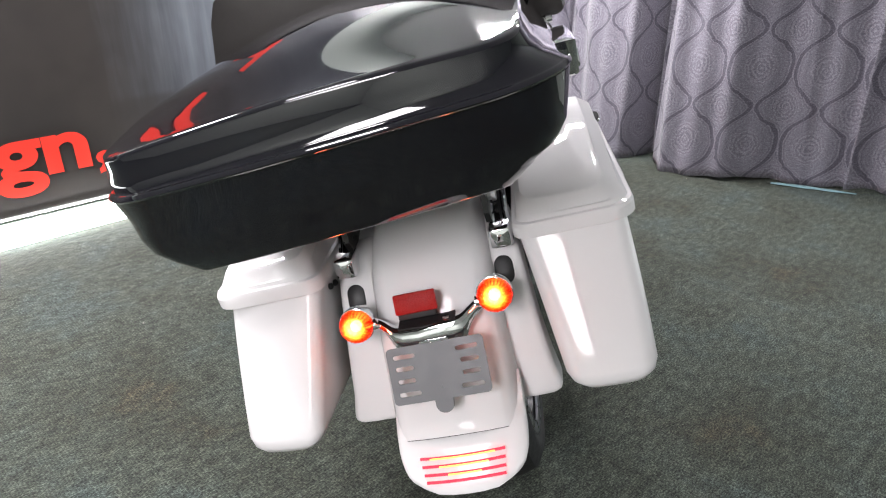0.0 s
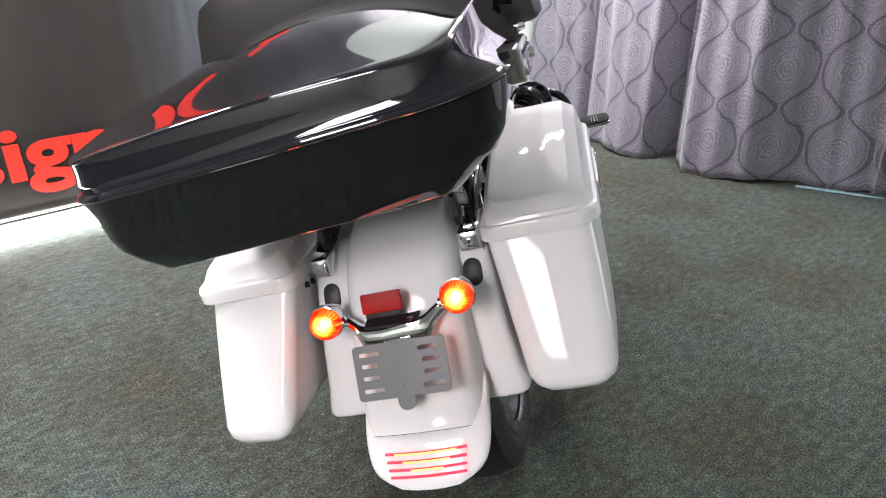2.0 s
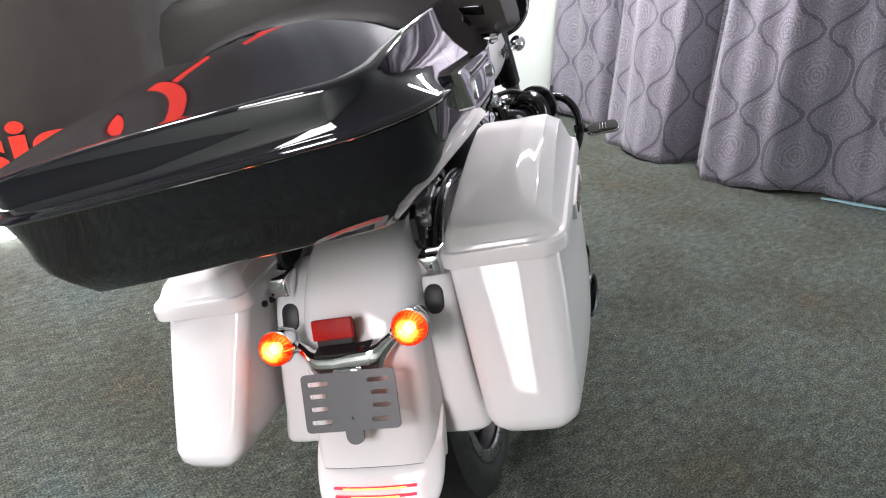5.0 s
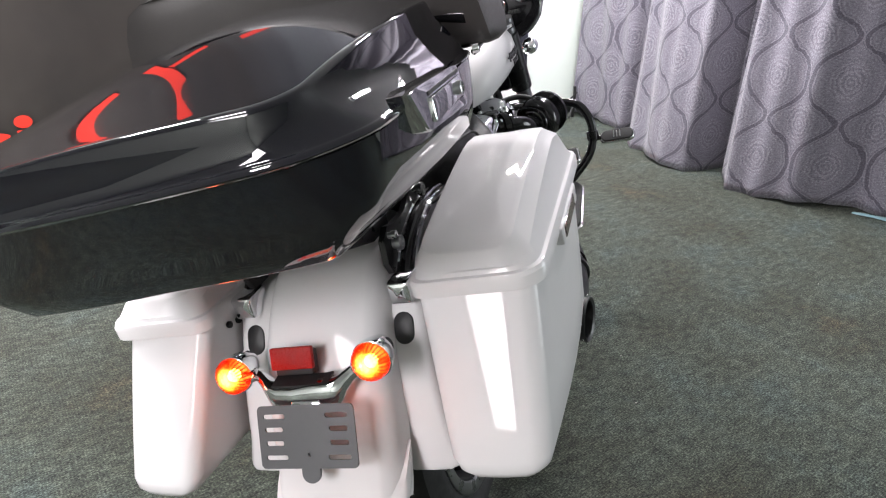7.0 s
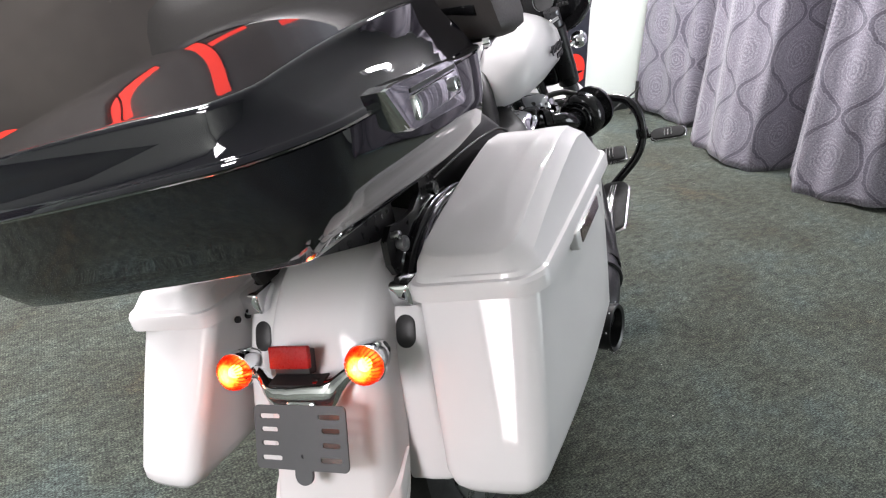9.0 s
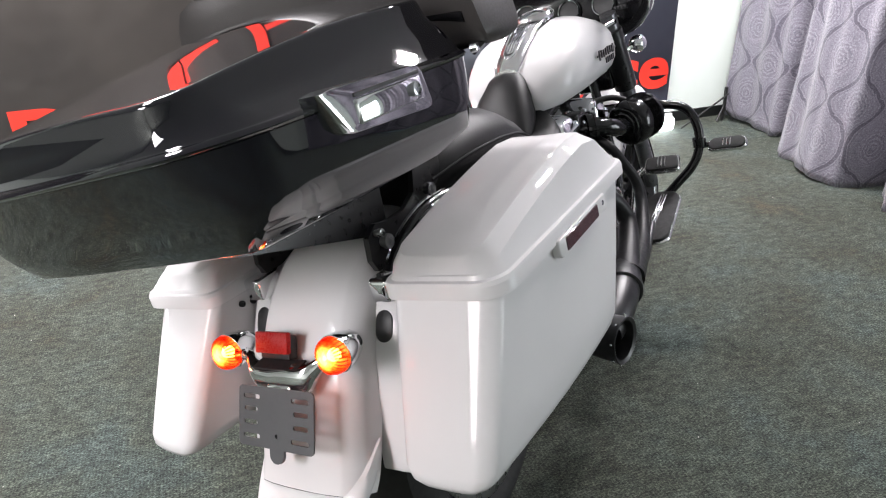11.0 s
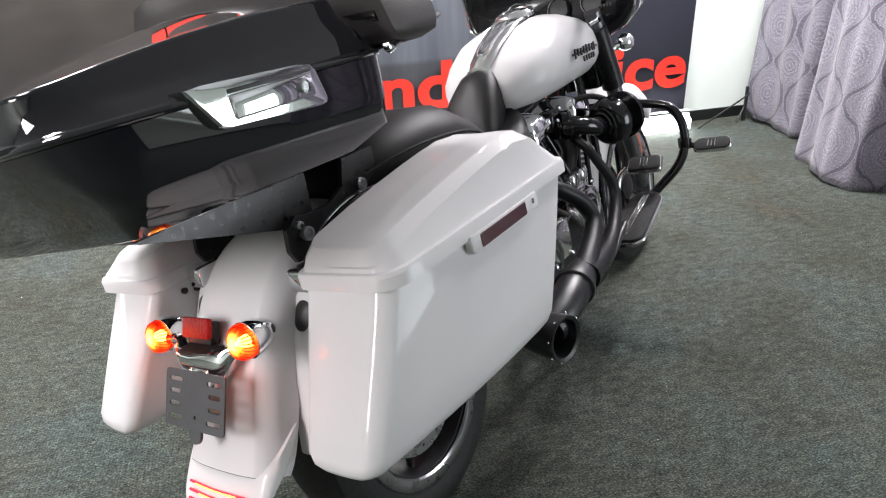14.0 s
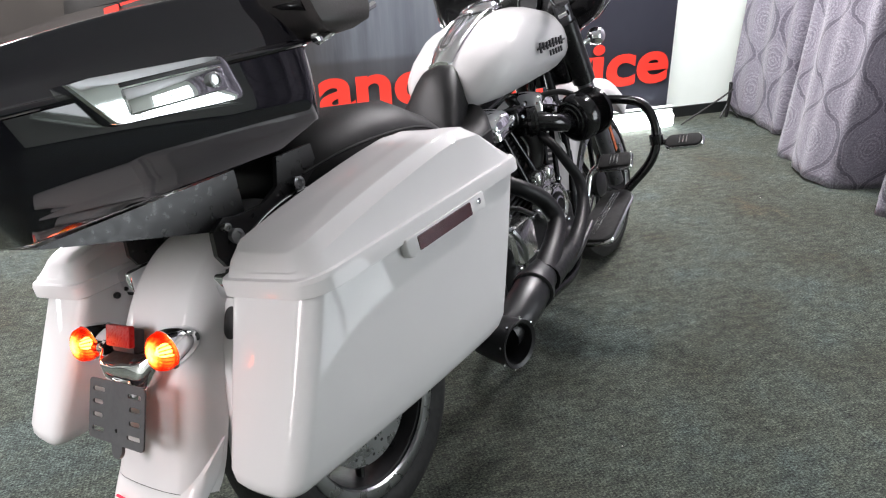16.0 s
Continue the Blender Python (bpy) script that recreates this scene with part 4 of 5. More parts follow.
# trunk rack: side rails, rear cross bar and the docking brackets
rack = part("trunk_rack", loft([[(x, -0.52, 0.948), (x, -0.515, 0.943), (x, -0.245, 0.860), (x, -0.235, 0.857), (x, -0.19 + max(0.0, x) * 0.25, 0.857), (x, -0.18 + max(0.0, x) * 0.25, 0.948)] for x in (-0.262, -0.258, -0.2, 0.0, 0.125, 0.130)]), SATIN, bike, "satin black trunk rack")
for s in (1, -1):
    f = (lambda g: g) if s > 0 else mirrored
    b = part("dock_bracket", f(moved(plate([(0.03, 0.945), (0.03, 0.90), (-0.01, 0.875), (-0.05, 0.850), (-0.12, 0.822), (-0.20, 0.795), (-0.25, 0.795), (-0.262, 0.82), (-0.255, 0.862), (-0.225, 0.880), (-0.19, 0.872), (-0.13, 0.872), (-0.085, 0.892), (-0.065, 0.945)], [], 0, 0.012), Matrix(((0, -1, 0, 0.158), (1, 0, 0, 0), (0, 0, 1, 0), (0, 0, 0, 1))))), SATIN, rack, "black docking bracket", smooth=30)
    for y, z, r in ((-0.043, 0.883, 0.014), (-0.218, 0.842, 0.014), (-0.232, 0.864, 0.008)):
        part("bolt", f(lathe([(-0.002, r * 0.75), (0.012, r * 0.75), (0.013, r), (0.022, r), (0.023, r * 0.6), (0.019, r * 0.5)], (0.153, y, z), (1, 0, 0), 18)), STEEL, b)
    arc = [(0.06, 0.855), (0.0, 0.862), (-0.07, 0.862), (-0.14, 0.846), (-0.20, 0.818), (-0.245, 0.780), (-0.262, 0.755)]
    st_ = part("fender_strut", f(tube([(0.170, y, z - 0.012) for y, z in arc], 0.013, 10, 6, None, 1.2)), GLOSSBLACK, bike, "black fender strut with chrome edges")
    part("strut_edge", f(tube([(0.158, y, z) for y, z in arc], 0.0055, 8, 6)), CHROME, st_, "chrome edge")
    part("strut_edge", f(tube([(0.186, y, z - 0.008) for y, z in arc], 0.006, 8, 6)), CHROME, st_, "chrome edge")
    part("strut_cover", f(loft([[(x, y, z) for x, z in outline(0.146 + i, 0.194 - i, 0.744 + i, 0.792 - i, 0.006, 4)] for y, i in ((-0.225, 0.0), (-0.272, 0.0), (-0.279, 0.002), (-0.282, 0.006))])), CHROME, st_, "chrome strut cover")

# wraparound passenger backrest in front of the trunk lid
rings = []
for k, d0, d1, hw in ((0.0, 0.030, 0.05, 0.384), (0.04, 0.0, 0.085, 0.396), (0.12, -0.008, 0.10, 0.396), (0.3, -0.01, 0.105, 0.392), (0.55, -0.01, 0.105, 0.366), (0.8, 0.0, 0.10, 0.345), (0.94, 0.01, 0.09, 0.325), (1.0, 0.03, 0.07, 0.30)):
    ring = []
    for i in range(49):
        a = -1 + 2 * i / 48
        ring.append((a * hw, 0.05 - 0.10 * abs(a) ** 3.0 + d1 - 0.05 * k, 1.13 - 0.02 * a * a + 0.026 * a + (0.265 - 0.01 * a) * k))
    for i in range(49):
        a = 1 - 2 * i / 48
        ring.append((a * (hw - 0.012), 0.01 - 0.07 * abs(a) ** 3.0 + d0 - 0.05 * k, 1.13 - 0.02 * a * a + 0.026 * a + (0.265 - 0.01 * a) * k))
    rings.append(ring)
rest = part("backrest", loft(rings), PADVINYL, bike, "padded black vinyl wraparound backrest", smooth=60)
part("backrest_edge", tube([(a * 0.388, 0.004 - 0.072 * abs(a) ** 3.0, 1.215 - 0.045 * a * a + 0.016 * a) for a in np.linspace(-0.9, 0.9, 17)], 0.017, 12, 3), GLOSSBLACK, rest, "glossy black moulding under the padding")
part("backrest_strut", tube([(0.345, -0.055, 1.128), (0.362, 0.01, 1.150), (0.372, 0.085, 1.168)], 0.006, 8, 5), SOFTCHROME, rest, "slim bright strut from trunk to backrest")
part("backrest_base", loft([[(x, y, z) for x, y in outline(-0.17, 0.17, -0.07 + i, 0.07 - i, 0.03, 4)] for z, i in ((0.975, 0.03), (1.0, 0.0), (1.14, 0.0))]), SATIN, rest, "black backrest mount")

# seat
def seat_ring(y, hw, zt, zb, dip=0.0):
    pts = []
    for i in range(9):
        a = math.pi * i / 8
        x = hw * math.copysign(abs(math.cos(a)) ** 0.6, math.cos(a))
        pts.append((x, y, zb + (zt - zb) * math.sin(a) ** 0.6 - dip * (1 - (x / hw) ** 2)))
    return pts + [(-hw * 0.9, y, zb - 0.02), (0, y, zb - 0.025), (hw * 0.9, y, zb - 0.02)]


seat = part("seat", loft([seat_ring(*r) for r in ((-0.06, 0.12, 0.90, 0.84), (-0.03, 0.15, 0.945, 0.84), (0.08, 0.182, 0.985, 0.835, 0.005), (0.22, 0.190, 1.0, 0.83, 0.008), (0.34, 0.183, 0.98, 0.82, 0.006), (0.43, 0.178, 0.927, 0.80, 0.005), (0.51, 0.175, 0.86, 0.775, 0.012),
                                                  (0.60, 0.175, 0.82, 0.755, 0.018), (0.70, 0.16, 0.825, 0.755, 0.01), (0.76, 0.13, 0.84, 0.76), (0.80, 0.10, 0.86, 0.77))]), VINYL, bike, "black vinyl two-up seat", smooth=70)
part("seat_seam", tube([(0.165, -0.02, 0.895), (0.190, 0.10, 0.91), (0.197, 0.25, 0.905), (0.190, 0.38, 0.88), (0.178, 0.5, 0.815), (0.178, 0.6, 0.79), (0.165, 0.7, 0.79)], 0.0035, 8), VINYL, seat)
# raised tongue of the seat in front of the rider
part("seat_tongue", moved(loft([seat_ring(*r) for r in ((0.60, 0.115, 0.81, 0.77), (0.64, 0.112, 0.86, 0.77), (0.68, 0.106, 0.915, 0.78), (0.72, 0.097, 0.958, 0.79), (0.755, 0.086, 0.982, 0.81), (0.785, 0.074, 0.990, 0.83), (0.82, 0.055, 0.985, 0.85), (0.84, 0.035, 0.97, 0.87))]), Matrix.Translation((-0.035, 0.02, 0))), VINYL, seat, "smooth raised vinyl bolster", smooth=70)

# fuel tank
def tank_ring(y, hw, zt, zb):
    pts = []
    for i in range(24):
        a = 2 * math.pi * i / 24
        c, s = math.cos(a), math.sin(a)
        x = hw * math.copysign(abs(c) ** 0.75, c)
        z = (zt + zb) / 2 + (zt - zb) / 2 * math.copysign(abs(s) ** 0.8, s)
        pts.append((x * (0.92 + 0.08 * (1 - (s + 1) / 2 * 0.6)) - 0.045 * y, y, z))
    return pts


tank = part("fuel_tank", loft([tank_ring(*r) for r in ((0.785, 0.07, 0.93, 0.87), (0.80, 0.125, 0.967, 0.85), (0.845, 0.175, 1.008, 0.838), (0.92, 0.206, 1.047, 0.832), (1.0, 0.222, 1.084, 0.832), (1.10, 0.231, 1.101, 0.834), (1.19, 0.231, 1.100, 0.838), (1.28, 0.227, 1.082, 0.840), (1.345, 0.206, 1.050, 0.848), (1.385, 0.165, 1.010, 0.868), (1.403, 0.10, 0.97, 0.90))]),
            WHITE, bike, "glossy white fuel tank", smooth=75)
SHIFT = Matrix(((1, -0.045, 0, 0), (0, 1, 0, 0), (0, 0, 1, 0), (0, 0, 0, 1)))     # the tank stands a little off the line of the bags
CON = ((0.80, 0.985, 0.040), (0.83, 1.006, 0.050), (0.90, 1.046, 0.057), (1.0, 1.086, 0.064), (1.08, 1.103, 0.070), (1.16, 1.108, 0.066), (1.20, 1.104, 0.050))


def console_z(y):
    return float(np.interp(y, [r[0] for r in CON], [r[1] for r in CON]))


con = part("console", moved(loft([[(-w, y, z - 0.03), (-w * 0.98, y, z - 0.006), (-w * 0.92, y, z + 0.004), (-w * 0.84, y, z + 0.007), (-w * 0.78, y, z + 0.003), (-w * 0.6, y, z + 0.009), (-w * 0.3, y, z + 0.012), (w * 0.3, y, z + 0.012), (w * 0.6, y, z + 0.009), (w * 0.78, y, z + 0.003), (w * 0.84, y, z + 0.007), (w * 0.92, y, z + 0.004), (w * 0.98, y, z - 0.006), (w, y, z - 0.03)] for y, z, w in CON]), SHIFT), SOFTCHROME, tank, "long chrome dash console with beaded edges", smooth=50)
oval = [(x * (0.75 + 0.25 * (y - 0.85) / 0.18), y) for x, y in dense(outline(-0.027, 0.027, 0.845, 1.04, 0.022, 6), 8)]
part("console_inlay", moved(loft([[(x, y, console_z(y) + e) for x, y in oval] for e in (0.008, 0.0145)]), SHIFT), RUBBER, con, "dark fluted inlay")
part("inlay_ring", moved(tube([(x, y, console_z(y) + 0.0145) for x, y in oval + oval[:1]], 0.003, 8, 0), SHIFT), CHROME, con)
for s in (-0.009, 0.0, 0.009):
    part("inlay_rib", moved(tube([(s, y, console_z(y) + 0.0155) for y in (0.87, 0.90, 0.94, 0.98, 1.012)], 0.0014, 6), SHIFT), CHROME, con)
part("filler_door", moved(lathe([(0.0, 0.074), (0.012, 0.073), (0.022, 0.064), (0.025, 0.05), (0.020, 0.045), (0.024, 0.036), (0.030, 0.015)], (0, 1.135, 1.108), (0, -0.15, 1), 40), SHIFT), SOFTCHROME, con, "round chrome filler door")
for s in (1, -1):
    g = []
    for i in range(8):
        y = 1.045 + i * 0.026
        g.append(moved(box(-0.002, 0.002, -0.006, 0.006, -0.012 - 0.004 * (i in (0, 7)), 0.012 + 0.004 * (i in (0, 4)), 0.001, 1), Matrix.Translation((0.1755 - 0.010 * max(0, (y - 1.2)) / 0.07, y, 0.955 + 0.002 * (i % 2)))))
    g.append(box(0.171, 0.175, 1.025, 1.25, 0.951, 0.957, 0.001))
    for i in range(5):
        y = 1.115 + i * 0.023
        g.append(moved(box(-0.002, 0.002, -0.006, 0.006, -0.009, 0.009, 0.001, 1), Matrix.Translation((0.1755 - 0.010 * max(0, (y - 1.2)) / 0.07, y, 0.929))))
    g = join(*g)
    part("tank_badge", moved(moved(g if s > 0 else mirrored(g), Matrix.Translation((s * 0.055, 0.008, 0))), SHIFT), CAST, tank, "metal badge of plain bars")

# engine, exhaust and controls
eng = part("crankcase", join(box(-0.17, 0.15, 0.66, 1.16, 0.20, 0.46, 0.05, 4), box(-0.10, 0.12, 0.40, 0.70, 0.22, 0.48, 0.05, 4)), CAST, bike, "dark cast engine case")
for yb, lean, dx in ((0.90, 10, 0.0), (1.06, -14, 0.0)):
    m = Matrix.Translation((0.01, yb, 0.44)) @ Euler((radians(lean), 0, 0)).to_matrix().to_4x4()
    cyl = part("cylinder", moved(box(-0.06, 0.06, -0.055, 0.055, 0, 0.32, 0.02, 3), m), CAST, bike, "black finned cylinder")
    for i in range(15):
        part("fin", moved(box(-0.085, 0.085, -0.075, 0.075, 0.02 + i * 0.019, 0.031 + i * 0.019, 0.003, 3), m), CAST, cyl)
    rock = part("rocker_cover", moved(loft([[(x, y, z) for x, y in outline(-0.08 + i, 0.125 - i, -0.075 + i, 0.07 - i, 0.028, 4)] for z, i in ((0.306, 0.002), (0.309, 0.0), (0.330, 0.0), (0.333, 0.003), (0.334, 0.009), (0.340, 0.010), (0.352, 0.011), (0.362, 0.015), (0.371, 0.024), (0.377, 0.038), (0.379, 0.05))]), m), CHROME, cyl, "chrome rocker cover", smooth=35)
    for y in (-0.032, 0.0, 0.032):
        part("cover_rib", moved(tube([(-0.03, y, 0.3785), (0.03, y, 0.3800), (0.075, y, 0.3745), (0.100, y, 0.358)], 0.0045, 8, 4), m), CHROME, rock)
    for x, y in ((0.112, -0.060), (0.112, 0.056), (0.02, -0.066), (-0.06, -0.060)):
        part("cover_bolt", moved(lathe([(0.0, 0.0085), (0.010, 0.0085), (0.012, 0.006), (0.008, 0.0045)], (x, y, 0.330), (0, 0, 1), 12), m), CHROME, rock)
    for dy in (-0.022, 0.022):
        q = m @ Vector((0.105, dy, 0.31))
        part("rocker_bolt", lathe([(0, 0.008), (0.012, 0.008), (0.014, 0.005)], m @ Vector((0.108, dy * 2, 0.328)), (1, 0, 0.3), 10), CHROME, cyl)
        part("pushrod_tube", tube([(0.155, yb * 0.4 + 0.96 * 0.6 + dy * 2, 0.49), q], 0.009, 10, 3), GLOSSBLACK, cyl, "black pushrod tube")
cam_c = part("cam_cover", loft([[(0.13 + d, 0.968 + 0.078 * k * math.cos(a), 0.462 + 0.074 * k * math.sin(a)) for a in np.linspace(0, 2 * math.pi, 40, endpoint=False)] for d, k in ((0.0, 1.05), (0.045, 1.0), (0.056, 0.92), (0.058, 0.80), (0.052, 0.76))]), SOFTCHROME, eng, "round chrome cam cover")
part("cover_badge", lathe([(0, 0.046), (0.006, 0.044), (0.008, 0.03)], (0.180, 0.968, 0.462), (1, 0, 0), 30), CAST, cam_c, "dark badge disc")
part("badge_ring", lathe([(0, 0.030), (0.004, 0.030), (0.004, 0.024), (0, 0.024)], (0.187, 0.968, 0.462), (1, 0, 0), 30, True), CHROME, cam_c)
part("lifter_block", join(box(0.10, 0.17, 0.86, 1.02, 0.515, 0.565, 0.018, 3), box(0.12, 0.18, 0.88, 0.93, 0.55, 0.60, 0.012, 3), box(0.12, 0.18, 0.95, 1.0, 0.55, 0.60, 0.012, 3)), SOFTCHROME, eng, "chrome lifter block")
part("gearcase_cover", loft([[(0.10 + d, 0.755 + y * k, 0.425 + z * k) for y, z in outline(-0.065, 0.075, -0.075, 0.065, 0.03, 5)] for d, k in ((0, 1), (0.05, 0.97), (0.062, 0.86), (0.064, 0.6))]), SOFTCHROME, eng, "chrome transmission cover")
part("oil_filler", lathe([(0, 0.020), (0.035, 0.020), (0.038, 0.016), (0.05, 0.014)], (0.13, 0.70, 0.50), (0.5, 0, 1), 18), CHROME, eng)
for k, pts in enumerate(([(0.12, 0.62, 0.53), (0.17, 0.67, 0.49), (0.175, 0.72, 0.41), (0.15, 0.74, 0.33)], [(0.12, 0.66, 0.56), (0.18, 0.71, 0.545), (0.19, 0.78, 0.50)], [(0.10, 0.60, 0.60), (0.16, 0.66, 0.62), (0.17, 0.74, 0.60), (0.12, 0.82, 0.58)])):
    part("oil_line", tube(pts, 0.008, 8), (STEEL, CABLE, CABLE)[k], eng)
for y, z in ((0.90, 0.53), (1.04, 0.53), (0.90, 0.38), (1.05, 0.38), (0.70, 0.47), (0.81, 0.36), (0.69, 0.36), (0.82, 0.48)):
    part("case_bolt", lathe([(0, 0.009), (0.008, 0.009), (0.01, 0.005)], (0.162, y, z), (1, 0, 0), 12), CHROME, eng)

AX = (0.34, 0.94, 0.05)
AIR = Vector((0.202, 1.118, 0.700))
air = part("air_cleaner", lathe([(-0.006, 0.024), (-0.004, 0.042), (0.000, 0.045), (0.002, 0.056), (0.008, 0.058), (0.010, 0.068), (0.020, 0.077), (0.034, 0.081), (0.060, 0.081), (0.064, 0.076), (0.110, 0.074), (0.112, 0.081), (0.126, 0.080), (0.134, 0.06)], AIR, AX, 48), GLOSSBLACK, bike, "round glossy black air cleaner")
for i in range(6):
    part("filter_rib", lathe([(-0.003, 0.074), (0.0, 0.081), (0.003, 0.074)], AIR + Vector(AX) * (0.070 + i * 0.0075), AX, 40), GLOSSBLACK, air)
part("intake_elbow", tube([(0.09, 0.985, 0.742), (0.130, 0.995, 0.740), (0.160, 1.01, 0.733), (0.184, 1.04, 0.720), (0.198, 1.08, 0.707), (0.202, 1.12, 0.700)], 0.03, 20, 8, [0.034, 0.031, 0.030, 0.030, 0.031, 0.031]), GLOSSBLACK, air, "glossy black intake elbow")
part("elbow_clamp", lathe([(-0.018, 0.036), (-0.016, 0.046), (-0.006, 0.048), (-0.005, 0.044), (0.006, 0.044), (0.007, 0.048), (0.016, 0.046), (0.018, 0.036)], (0.135, 0.995, 0.738), (0.85, 0.5, -0.05), 32), GLOSSBLACK, air)
part("throttle_body", join(box(0.02, 0.13, 0.96, 1.02, 0.70, 0.775, 0.014, 3), box(0.06, 0.12, 0.93, 1.0, 0.745, 0.80, 0.01, 3)), GLOSSBLACK, air, "black throttle body")
for y, z in ((0.975, 0.80), (1.0, 0.765), (0.95, 0.765)):
    part("clamp_screw", lathe([(0, 0.006), (0.014, 0.006), (0.016, 0.003)], (0.12, y, z), (1, -0.3, 0.3), 10), STEEL, air)
part("breather_hose", tube([(0.07, 1.08, 0.785), (0.11, 1.13, 0.796), (0.16, 1.165, 0.795), (0.205, 1.175, 0.777)], 0.010, 12), CABLE, air)
part("lower_hose", tube([(0.10, 1.0, 0.72), (0.13, 0.99, 0.66), (0.12, 0.97, 0.60), (0.10, 0.95, 0.56)], 0.028, 14), CABLE, air)

ex = part("exhaust", tube([(0.13, 1.01, 0.70), (0.19, 0.987, 0.664), (0.225, 0.993, 0.601), (0.25, 1.006, 0.537), (0.265, 0.983, 0.476), (0.283, 0.90, 0.425), (0.31, 0.77, 0.398), (0.34, 0.60, 0.41), (0.355, 0.50, 0.42)], 0.026, 18, 8, [0.015, 0.0155, 0.016, 0.018, 0.020, 0.022, 0.026, 0.034, 0.041]), HEADER, bike, "matt black exhaust pipes")
part("rear_header", tube([(0.12, 0.64, 0.655), (0.19, 0.635, 0.652), (0.235, 0.66, 0.625), (0.270, 0.722, 0.563), (0.295, 0.728, 0.500), (0.315, 0.655, 0.462), (0.338, 0.55, 0.438), (0.35, 0.50, 0.428)], 0.028, 18, 8, [0.021, 0.022, 0.024, 0.026, 0.027, 0.029, 0.034, 0.040]), HEADER, ex, "matt black rear header pipe")
muf = part("muffler", tube([(0.338, 0.53, 0.425), (0.350, 0.45, 0.424), (0.362, 0.37, 0.416), (0.364, 0.31, 0.404), (0.358, 0.25, 0.392)], 0.05, 28, 6, [0.042, 0.048, 0.048, 0.047, 0.044]), PIPE, ex, "matt black muffler")
OUT = Vector((0.975, -0.16, -0.09)).normalized()      # the tip is turned out to the side
MOUTH = Vector((0.419, 0.223, 0.386))
tip = part("muffler_tip", lathe([(-0.150, 0.004), (-0.145, 0.022), (-0.130, 0.040), (-0.105, 0.050), (-0.07, 0.054), (-0.012, 0.058), (-0.002, 0.059), (0.0, 0.057), (-0.004, 0.049), (-0.02, 0.047), (-0.09, 0.044), (-0.10, 0.0)], MOUTH, OUT, 40), PIPE, muf, "satin black turned-out tip with an open mouth")
spin = Vector((0, 0, 1)).rotation_difference(OUT).to_matrix()
for i in range(8):
    a = 2 * math.pi * i / 8 + 0.3
    ray = spin @ Vector((math.cos(a), math.sin(a), 0))
    part("tip_stud", lathe([(-0.002, 0.0028), (0.006, 0.0028), (0.007, 0.001)], MOUTH + ray * 0.058 - OUT * 0.008, ray, 8), CHROME, tip)
part("muffler_clamp", lathe([(-0.012, 0.050), (-0.010, 0.055), (0.010, 0.055), (0.012, 0.050)], (0.354, 0.43, 0.422), (-0.22, 0.97, 0.05), 28), PIPE, muf)
part("heat_shield_edge", tube([(0.306, 0.93, 0.41), (0.318, 0.84, 0.395), (0.335, 0.74, 0.385), (0.352, 0.62, 0.385)], 0.010, 10), PIPE, ex)

# frame and swing arm
frame_part = part("frame", join(tube([(0.09, 0.35, 0.78), (0.11, 0.42, 0.5), (0.12, 0.55, 0.22), (0.13, 0.9, 0.17), (0.12, 1.15, 0.2), (0.08, 1.3, 0.55), (0.03, 1.36, 0.85)], 0.018, 10), tube([(-0.09, 0.35, 0.78), (-0.11, 0.42, 0.5), (-0.12, 0.55, 0.22), (-0.13, 0.9, 0.17), (-0.12, 1.15, 0.2), (-0.08, 1.3, 0.55), (-0.03, 1.36, 0.85)], 0.018, 10),
                            tube([(0, 1.36, 0.9), (0, 0.9, 0.8), (0, 0.5, 0.75), (0, 0.1, 0.76)], 0.025, 10)), GLOSSBLACK, bike, "glossy black tubular frame")
part("steering_head", join(box(-0.085, 0.095, 1.40, 1.47, 0.78, 1.03, 0.015, 3), box(-0.13, 0.15, 1.40, 1.46, 0.90, 0.94, 0.012, 3)), GLOSSBLACK, frame_part, "black steering head and fork yoke")
part("swing_arm", join(box(0.10, 0.135, -0.05, 0.45, 0.29, 0.35, 0.012, 3), box(-0.135, -0.10, -0.05, 0.45, 0.29, 0.35, 0.012, 3)), GLOSSBLACK, bike)
part("shock", tube([(0.15, 0.02, 0.38), (0.155, 0.12, 0.55), (0.15, 0.22, 0.72)], 0.028, 14, 4), GLOSSBLACK, bike)
part("axle_nut", lathe([(0, 0.02), (0.03, 0.02), (0.034, 0.012)], (0.13, 0, 0.32), (1, 0, 0), 6), CAST, bike)
part("side_cover", loft([[(0.15 + d, 0.33 + y * k, 0.60 + z * k) for y, z in outline(-0.11, 0.12, -0.12, 0.13, 0.05, 5)] for d, k in ((0, 1), (0.018, 0.98), (0.026, 0.9))]), WHITE, bike, "white side cover")
part("side_stand", tube([(-0.14, 0.75, 0.2), (-0.24, 0.72, 0.11), (-0.315, 0.70, 0.088)], 0.014, 10), GLOSSBLACK, bike, "black side stand leg")

# floorboard, brake pedal
def pad_geometry(w, l, t, taper=0.7, r=0.02):
    rings = []
    base = outline(-w, w, -l, l, r, 5)
    for z, i in ((-t, 0.004), (-t * 0.6, 0.0), (0, 0.0), (t * 0.5, 0.003), (t * 0.6, 0.008)):
        rings.append([(x * (1 - i / w) * (1 if y < 0 else 1 - (1 - taper) * max(0, y / l) ** 2), y * (1 - i / l), z) for x, y in base])
    return loft(rings)


